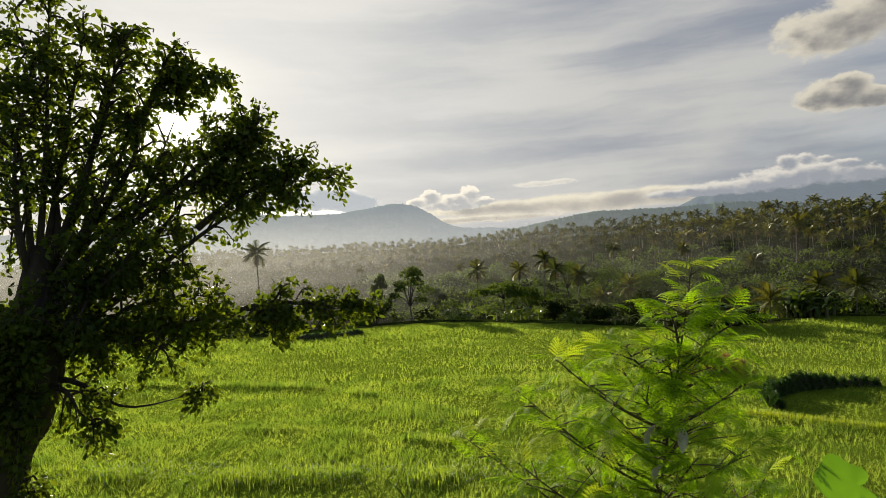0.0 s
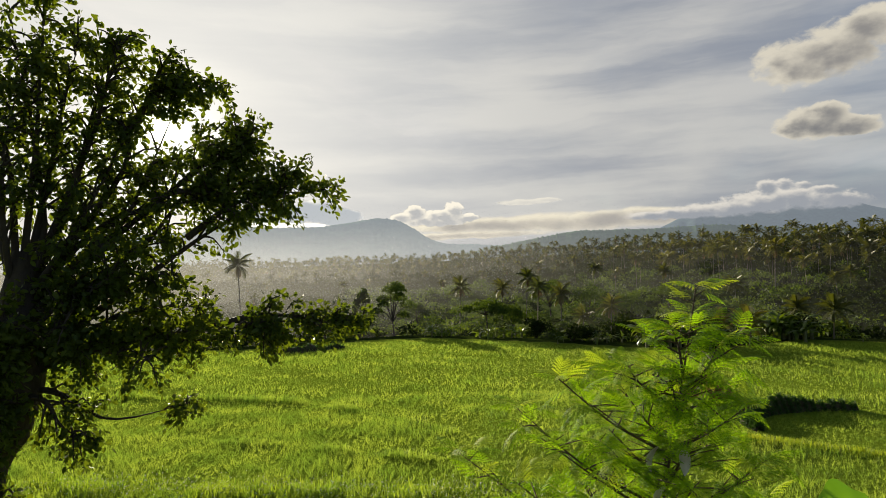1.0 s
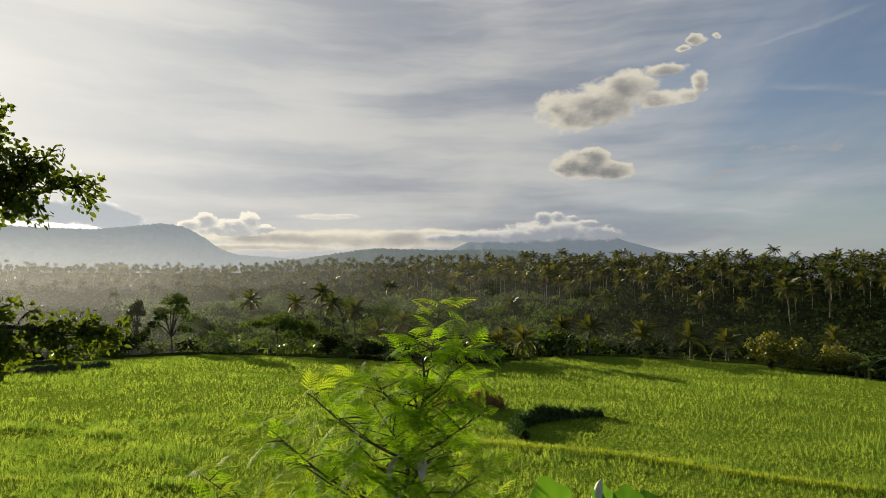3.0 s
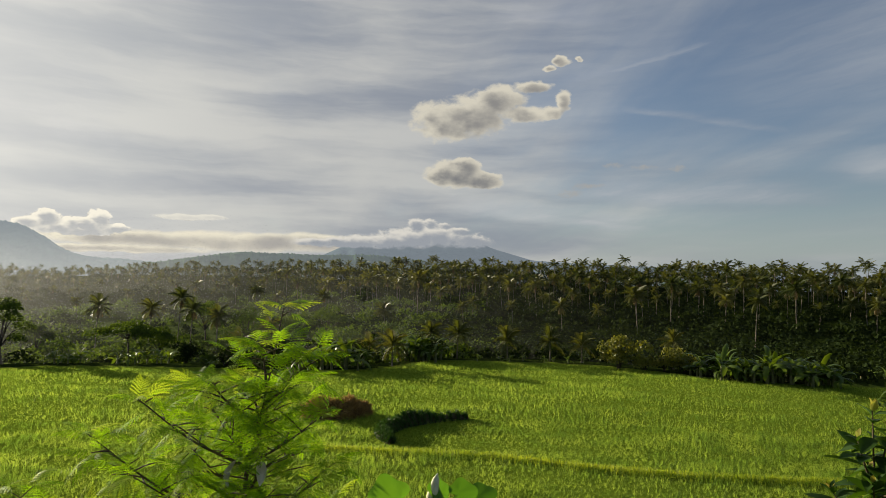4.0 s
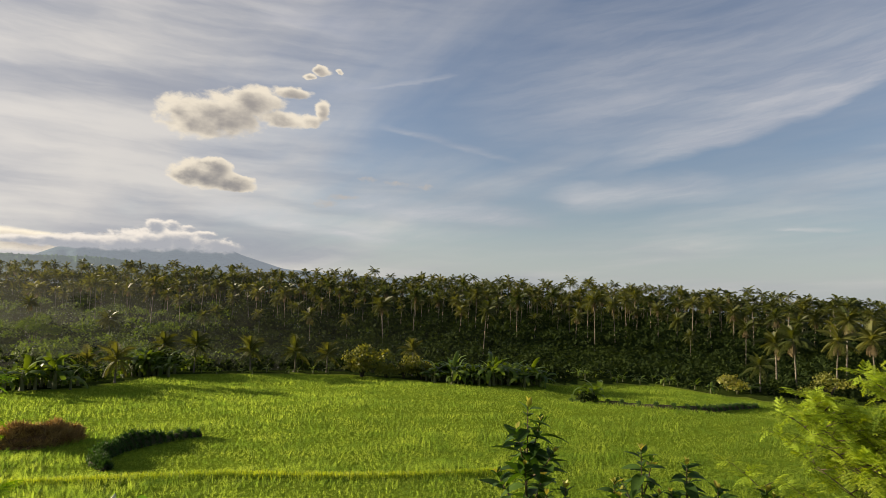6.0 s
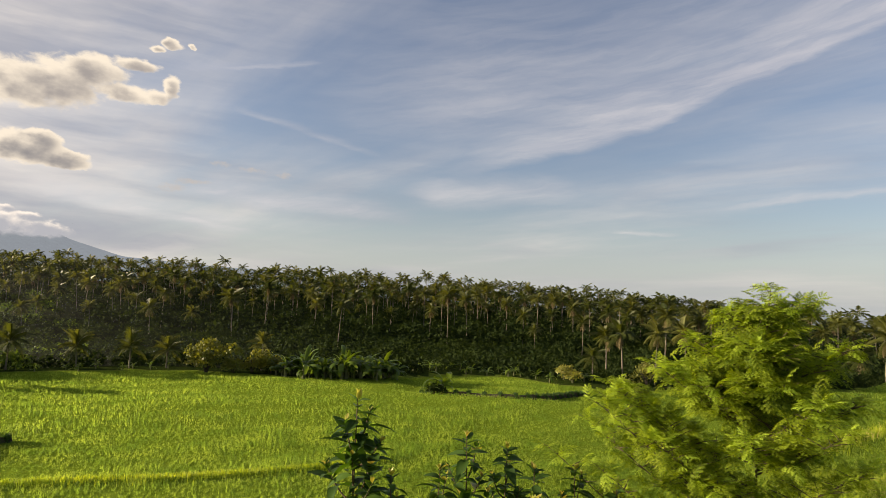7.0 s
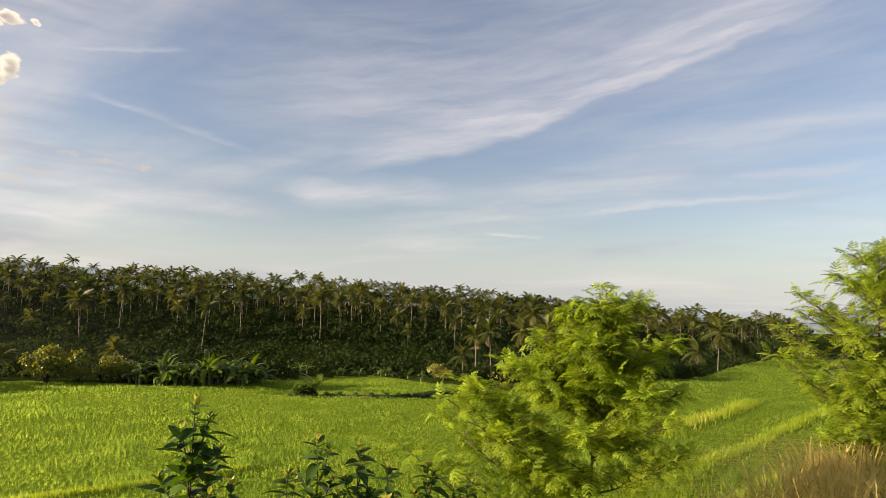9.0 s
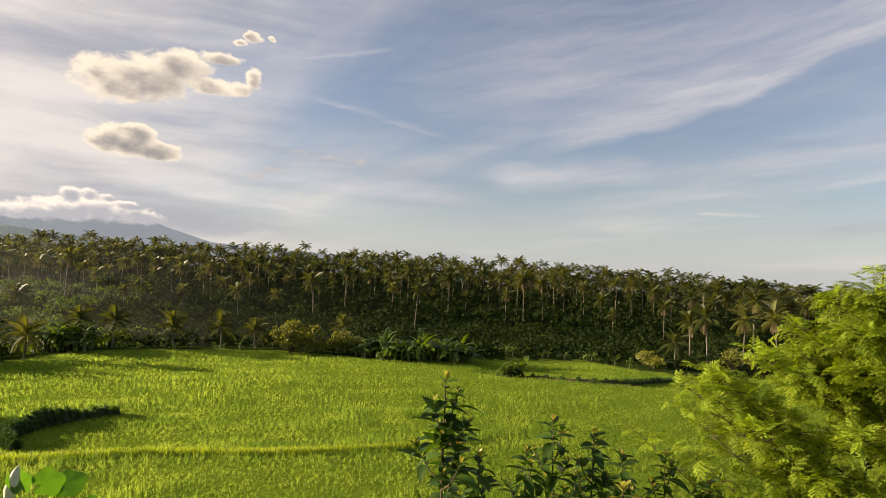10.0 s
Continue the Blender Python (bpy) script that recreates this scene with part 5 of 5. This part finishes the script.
def leucaena(foot, crown, seed, leaf_size, fine, per_branch, label, young_share=0.12, thick=0.016):
    """A feathery shrub: slender stems from the foot to the given tips, side branches, and leaves along their outer parts.
    crown: the tips of the stems."""
    r = np.random.default_rng(seed)
    fx, fy = foot
    o = np.array([fx, fy, float(height(fx, fy)) - 0.05])
    thing = tagged(new("leucaena_shrub"), label, "shrub", "leucaena shrubs on the bank")
    thing.location = o
    tv, tf = (FINE_V, FINE_F) if fine else (MID_V, MID_F)
    if not fine:
        extra = np.random.default_rng(seed + 50)
        c0 = np.array(crown)
        k = len(crown)
        pick = c0[extra.integers(0, k, 22)] * 0.62 + c0[extra.integers(0, k, 22)] * 0.38 + extra.normal(0, 0.16, (22, 3))
        crown = list(crown) + [tuple(p) for p in pick]
    spots, ways, ages, twigs = [], [], [], []
    for ci, tip in enumerate(crown):
        tip = np.array(tip) - o
        if ci == 0:
            knee = tip * np.array([0.25, 0.25, 0.62]) + r.normal(0, 0.03, 3)
            line = main = curve_through([(0, 0, 0), knee, tip], 14)
        else:
            # side branches leave the main stem below their tips and bow upwards
            reach = np.linalg.norm(tip[:2] - np.array([np.interp(tip[2], main[:, 2], main[:, 0]), np.interp(tip[2], main[:, 2], main[:, 1])]))
            z0 = min(max(tip[2] - max(0.18, 0.62 * reach), 0.25 * tip[2]), main[-1, 2] * 0.93)
            start0 = np.array([np.interp(z0, main[:, 2], main[:, 0]), np.interp(z0, main[:, 2], main[:, 1]), z0])
            knee = (start0 + tip) / 2 + np.array([0, 0, -0.06 * reach]) + r.normal(0, 0.02, 3)
            line = curve_through([start0, knee, tip], 14)
        rad0 = thick if ci == 0 else thick * 0.55
        lv, lf = tube(line, np.linspace(rad0, rad0 * 0.22, 14), 6)
        part("stem", mesh_of("stem", lv, lf, TWIG, True), thing, "slender brown stem")
        L0 = np.linalg.norm(tip)
        m = per_branch * (3 if fine and ci == 0 else 1)
        for k in range(m):
            t = (0.62 if ci == 0 else 0.25) + (0.38 if ci == 0 else 0.75) * (k + 0.5 * r.random()) / m
            i = min(int(t * 13), 12)
            start = line[i] + (line[i + 1] - line[i]) * (t * 13 - i)
            a = k * 2.4 + r.uniform(-0.4, 0.4)
            d = unit(np.array([math.cos(a), math.sin(a), r.uniform(0.15, 0.7)]))
            b = (leaf_size + (0.0 if fine else 0.05)) * r.uniform(0.9, 2.6) * (1.25 - t)
            end = start + d * b
            twigs.append(tube([start, (start + end) / 2 + (0, 0, 0.03 * b), end], [thick * 0.3, thick * 0.22, thick * 0.12], 4))
            for q in ((0.55, 1.0) if fine else (0.25, 0.6, 0.85, 1.0)):
                spots.append(start + (end - start) * q)
                ways.append(unit(d * 0.6 + random_units(1, r)[0] * 0.75 + np.array([0, 0, 0.15])))
                ages.append(t)
        for q in range(4):
            spots.append(line[-1])
            a = q * 1.6 + seed
            ways.append(unit(np.array([math.cos(a), math.sin(a), 0.55])))
            ages.append(1.0)
    v, f = joined(twigs)
    tagged(part("twigs", mesh_of("twigs", v, f, TWIG), thing), kind="stuff")
    spots, ways, ages = np.array(spots), np.array(ways), np.array(ages)
    n = len(spots)
    size = leaf_size * r.uniform(0.65, 1.15, n) * (1.1 - 0.25 * ages)
    mats = frames_of(ways, np.tile((0, 0, 1.0), (n, 1)) + random_units(n, r) * 0.35, size)
    young = (ages > 0.82) & (r.random(n) < young_share * 4) | (r.random(n) < young_share * 0.4)
    for pick, mat, name in ((~young, SAPLING if fine else LEUC, "leaves"), (young, LEUCYOUNG, "young_leaves")):
        if pick.any():
            v, f = placed(tv, tf, mats[pick], spots[pick])
            part(name, mesh_of(name, v, f, mat), thing, "feathery green leaves" if name == "leaves" else "yellow-green young leaves")
    return thing


leucaena((0.72, 2.62), [(0.97, 2.44, 6.88), (0.70, 2.50, 6.58), (0.44, 2.58, 6.52), (0.27, 2.60, 6.40), (0.02, 2.64, 6.22), (0.24, 2.56, 6.12), (1.14, 2.40, 6.42), (1.14, 2.36, 6.20),
                        (0.95, 2.60, 6.30), (0.60, 2.45, 6.25), (0.75, 2.75, 6.45), (0.55, 2.70, 6.05), (0.88, 2.47, 6.72), (1.04, 2.42, 6.66), (0.80, 2.50, 6.54), (1.02, 2.52, 6.50), (0.35, 2.5, 6.3), (0.9, 2.4, 6.1),
                        (0.50, 2.50, 5.95), (0.75, 2.45, 5.90), (1.00, 2.50, 5.95), (1.22, 2.45, 6.00), (0.25, 2.55, 5.90), (0.85, 2.60, 6.15), (0.65, 2.60, 6.30), (1.10, 2.50, 6.25)], 5, 0.125, True, 9,
         "slender feathery green leucaena sapling with yellow young tips", 0.10, 0.013)
DEADLEAF = plain_material("pale_dead_leaf", (0.42, 0.36, 0.27), (0.66, 0.60, 0.50), 0.7, 25.0, 0.3)
for k, (x, y, z, long, turn, tip_down) in enumerate(((0.79, 2.42, 6.27, 0.13, 40, -70), (0.88, 2.40, 6.26, 0.11, -30, -80), (0.80, 2.38, 6.13, 0.10, 100, -60))):
    dead = tagged(new("dead_leaf", blade_mesh("dead_leaf", long, 0.022, 0.5, DEADLEAF, 7, 0.7)), "pale curled dead leaf caught in the sapling", "leaf", "dead leaves in the sapling")
    dead.matrix_world = Matrix.Translation((x, y, z)) @ Euler((radians(tip_down), 0, radians(turn))).to_matrix().to_4x4()
crown2 = [(7.82, -1.52, 7.33), (7.75, -1.85, 7.15), (7.8, -1.1, 7.05), (7.9, -0.75, 6.75), (7.7, -0.35, 6.45), (7.7, 0.05, 6.1), (7.65, 0.4, 5.75), (7.6, 0.85, 5.4), (7.7, -2.25, 6.75), (7.65, -2.3, 6.2),
          (7.3, -1.4, 6.7), (7.2, -0.8, 6.3), (7.1, -1.9, 6.2), (7.0, -1.3, 5.8), (7.1, -0.4, 5.7), (7.0, 0.2, 5.4), (7.3, -2.3, 5.6), (8.4, -1.4, 6.9), (8.4, -0.6, 6.4), (8.3, -2.1, 6.5), (7.2, -1.0, 5.3)]
leucaena((7.7, -1.3), crown2, 8, 0.165, False, 28, "bushy bright green feathery leucaena shrub on the bank", 0.14, 0.022)
crown3 = [(11.2, -5.9, 8.1), (11.1, -6.5, 8.4), (11.4, -5.4, 7.75), (11.6, -4.85, 7.45), (11.7, -4.6, 6.9), (11.7, -4.5, 6.4), (11.5, -5.0, 6.0), (11.2, -5.5, 6.8), (11.0, -6.2, 7.2), (10.8, -5.6, 6.2),
          (10.9, -6.6, 6.6), (11.0, -5.3, 5.6), (11.3, -7.0, 7.6), (11.8, -6.4, 7.9), (10.7, -6.2, 5.7), (11.2, -7.2, 6.6), (12.2, -5.6, 7.3), (12.2, -5.0, 6.6), (10.9, -5.4, 5.0), (10.7, -5.9, 4.9), (11.2, -5.1, 5.2), (10.8, -6.5, 5.2), (11.5, -5.5, 5.4), (10.6, -6.3, 4.8)]
leucaena((11.3, -5.9), crown3, 9, 0.20, False, 15, "tall leafy green leucaena shrub above dry grass", 0.06, 0.03)


# ---------------------------------------------------------------- broad-leaved shrubs, vine, grasses on the bank
def oval_leaf(name, mat, droop):
    n = 6
    t = np.linspace(0, 1, n)
    w = 0.235 * np.sin(np.pi * t ** 0.8) ** 0.85
    y, z = t, 0.10 * t - droop * t * t
    v = np.concatenate([np.stack([-w, y, z + 0.35 * w], axis=1), np.stack([0 * w, y, z], axis=1), np.stack([w, y, z + 0.35 * w], axis=1)])
    f = [(c * n + i, c * n + i + 1, (c + 1) * n + i + 1, (c + 1) * n + i) for c in (0, 1) for i in range(n - 1)]
    return mesh_of(name, v, f, mat, True)


OVAL = [oval_leaf("leaf", BROAD, d) for d in (0.15, 0.35, 0.6)]
OVAL_YOUNG = oval_leaf("young_leaf", YOUNGRED, 0.1)


def broad_shrub(foot, tip, seed, leaf_size, shoots, label):
    """An upright shrub: a stem and side shoots, each with crossed pairs of leaves that grow larger and droop lower down, and a bronze tuft on top."""
    r = np.random.default_rng(seed)
    o = np.array([*foot, float(height(*foot)) - 0.05])
    thing = tagged(new("broad_leaved_shrub"), label, "shrub", "dark shrubs on the bank")
    thing.location = o
    tip = np.array(tip) - o
    stem = curve_through([(0, 0, 0), tip * (0.5, 0.5, 0.55) + r.normal(0, 0.03, 3), tip], 16)
    lines = [(stem, 11, 0.052, 0.026)]
    for k in range(shoots):
        z = tip[2] - 0.22 - 0.75 * (k + r.random()) / shoots
        root = np.array([np.interp(z - 0.2, stem[:, 2], stem[:, 0]), np.interp(z - 0.2, stem[:, 2], stem[:, 1]), z - 0.2])
        a, far = k * 2.4 + r.uniform(-0.4, 0.4), r.uniform(0.10, 0.30)
        end = root + np.array([math.cos(a) * far, math.sin(a) * far, r.uniform(0.22, 0.36)])
        lines.append((curve_through([root, (root + end) / 2 + (0, 0, -0.05), end], 10), 6, 0.050, 0.010))
    for line, tiers, gap, thick in lines:
        lv, lf = tube(line, np.linspace(thick, 0.004, len(line)), 6)
        part("stem", mesh_of("stem", lv, lf, TWIG, True), thing, "green-brown upright stem")
        run = np.concatenate([[0], np.cumsum(np.linalg.norm(np.diff(line, axis=0), axis=1))])
        turn = r.uniform(0, 3.14)
        back = 0.0
        for k in range(tiers):
            at = max(run[-1] - back, 0.0)
            back += gap * (0.55 + 0.13 * k)
            p = np.array([np.interp(at, run, line[:, i]) for i in range(3)])
            young = k < (2 if tiers > 6 else 1) or (k < 5 and r.random() < 0.07)
            for side in (0, math.pi):
                if r.random() < 0.08 and k > 2:
                    continue
                leaf = part("young_leaf" if young else "leaf", OVAL_YOUNG if young else OVAL[int(r.integers(3))], thing, "bronze young leaf" if young else "")
                leaf.location = p
                leaf.rotation_euler = Euler((radians(62 - 13 * k + r.uniform(-16, 16)) if k < 6 else radians(r.uniform(-30, 8)), radians(r.uniform(-22, 22)), turn + side + r.uniform(-0.35, 0.35)))
                leaf.scale = [leaf_size * min(1.0, 0.26 + 0.16 * k) * r.uniform(0.8, 1.15)] * 3
            turn += math.pi / 2
    return thing


broad_shrub((5.1, 1.95), (5.10, 2.02, 6.17), 1, 0.27, 9, "upright shrub with large dark glossy leaves and bronze tip")
for i, (fx, fy, tx, ty, tz) in enumerate(((5.2, 1.6, 5.25, 1.72, 5.65), (6.2, 1.6, 6.15, 1.62, 5.50), (6.75, 1.5, 6.72, 1.55, 5.74), (6.9, 1.2, 6.95, 1.15, 5.62), (7.4, 0.9, 7.40, 0.95, 5.32),
                                            (7.5, 0.5, 7.5, 0.5, 5.36), (7.6, 0.1, 7.6, 0.05, 5.25), (5.9, 2.3, 5.85, 2.4, 5.2), (6.6, 0.7, 6.6, 0.75, 5.2), (6.3, 1.2, 6.3, 1.15, 5.3))):
    broad_shrub((fx, fy), (tx, ty, tz - 0.14), 20 + i, 0.23, 6, "dark leafy shrub with glossy oval leaves")


def lobed_leaf(size, mat):
    """A wide heart-shaped leaf with shallow lobes, cupped and veined by its folds."""
    a = np.linspace(0, 2 * np.pi, 33)[:-1]
    rr = 0.46 + 0.045 * np.cos(a * 5) + 0.09 * np.cos(a) - 0.16 * np.exp(-((a - np.pi) / 0.22) ** 2)
    ring = np.stack([rr * np.sin(a), rr * np.cos(a) + 0.2, 0.010 * np.cos(5 * a) - 0.06 * rr], axis=1)
    half = ring * 0.5 + np.array([0, 0.1, 0.01])
    v = np.concatenate([[(0, 0.12, 0.0)], half, ring]) * size
    n = len(a)
    tri = [(0, 1 + i, 1 + (i + 1) % n) for i in range(n)]
    for i in range(n):
        k = (i + 1) % n
        tri += [(1 + i, 1 + n + i, 1 + n + k), (1 + i, 1 + n + k, 1 + k)]
    return mesh_of("leaf", v, tri, mat, True)


def vine():
    r = np.random.default_rng(4)
    o = Vector((1.56, 2.25, float(height(1.56, 2.25)) - 0.05))
    thing = tagged(new("broad_leaved_vine"), "vine with wide bright green leaves and a pale bud", "vine")
    thing.location = o
    tip = np.array([1.555, 2.185, 6.045]) - np.array(o)
    lv, lf = tube(curve_through([(0, 0, 0), tip * (0.3, 0.3, 0.6), tip], 10), np.linspace(0.012, 0.005, 10), 6)
    part("stem", mesh_of("stem", lv, lf, TWIG, True), thing)
    for dx, dy, dz, size, tilt, turn in ((-0.11, 0.02, 0.04, 0.22, 50, 80), (0.11, -0.03, 0.03, 0.14, 50, -80), (0.04, -0.03, 0.03, 0.12, 55, -10), (0.19, -0.05, 0.0, 0.15, 40, -60), (-0.02, 0.06, -0.03, 0.17, 30, 170), (0.24, -0.12, -0.10, 0.15, 45, -100)):
        leaf = part("leaf", lobed_leaf(size, VINE), thing)
        leaf.location = tip + np.array([dx, dy, dz])
        leaf.rotation_euler = (Matrix.Rotation(radians(r.uniform(-45, 10)), 3, "Z") @ Matrix.Rotation(radians(tilt), 3, "X") @ Matrix.Rotation(radians(turn), 3, "Z")).to_euler()
    bv, bf = tube([tip + (0, 0, -0.06), tip + (0.012, 0, 0.03), tip + (0.03, 0, 0.10), tip + (0.038, 0, 0.125)], [0.012, 0.026, 0.016, 0.002], 10)
    part("bud", mesh_of("bud", bv, bf, BUD, True), thing, "pale cream pointed bud")


vine()
blades_along("dry_grass", [(7.6, -2.9), (8.2, -3.5), (9.6, -4.5), (11.2, -5.4), (12.8, -6.2)], 0.8, 230, 0.66, 0.006, DRYGRASS, "straw-coloured dry grass arching on the bank edge", "grass", 51, 0.0, 2.2, 0.5)
blades_along("bank_grass", [(7.6, -2.4), (9.4, -3.2), (12.0, -4.4), (15.0, -5.4)], 1.8, 420, 0.34, 0.006, LEVEE, "green grass among the dry stalks", "grass", 54, 0.0, 1.1)
blades_along("bank_grass", [(3, 3.2), (8, 1.4), (14, -0.6), (22, -3.0), (34, -6.0)], 2.6, 520, 0.40, 0.010, LEVEE, "tall green grass covering the bank", "grass", 52, 0.0, 0.9)
blades_along("bank_grass", [(-8, 10.0), (-3, 8.4), (3, 6.2), (9, 4.0)], 2.2, 420, 0.42, 0.010, RICE, "tall green grass covering the bank", "grass", 53, 0.0, 0.9)


def tall_tuft(x, y, tall, count, seed):
    """A loose tuft of tall arching grass stalks."""
    r = np.random.default_rng(seed)
    o = Vector((x, y, float(height(x, y)) - 0.03))
    thing = tagged(new("grass_tuft"), "tuft of tall dark arching grass stalks", "grass", "tall grass tufts")
    thing.location = o
    for k in range(count):
        a = r.uniform(0, 6.283)
        lean = r.uniform(0.15, 0.6) * tall
        top = tall * r.uniform(0.7, 1.1)
        line = curve_through([(0, 0, 0), (math.cos(a) * lean * 0.25, math.sin(a) * lean * 0.25, top * 0.6), (math.cos(a) * lean, math.sin(a) * lean, top * 0.92)], 8)
        v, f = tube(line, np.linspace(0.014, 0.003, 8), 4)
        part("stalk", mesh_of("stalk", v, f, DARKGRASS), thing)


for i, (x, y, tall, count) in enumerate(((-5.4, 15.0, 1.5, 4), (-2.0, 15.2, 1.6, 9), (-1.2, 15.8, 1.5, 7), (1.5, 14.8, 1.6, 8), (-6.3, 18.0, 1.5, 2))):
    tall_tuft(x, y, tall, count, 60 + i)


def flower_specks():
    """Small white flower heads among the weeds at the near edge of the field."""
    r = np.random.default_rng(77)
    n = 1500
    t = r.random(n)
    x = -13 + 19 * t + r.normal(0, 0.4, n)
    y = 21.0 - 2.9 * t + r.normal(0, 0.55, n)
    z = height(x, y) + r.uniform(0.12, 0.34, n)
    v, f = placed(LEAF_V, LEAF_Q, frames_of(random_units(n, r), random_units(n, r), r.uniform(0.025, 0.05, n)), np.stack([x, y, z], axis=1))
    tagged(new("white_flowers", mesh_of("white_flowers", v, f, PETAL)), "tiny white flower heads among the field weeds", "flowers", kind="stuff")


flower_specks()
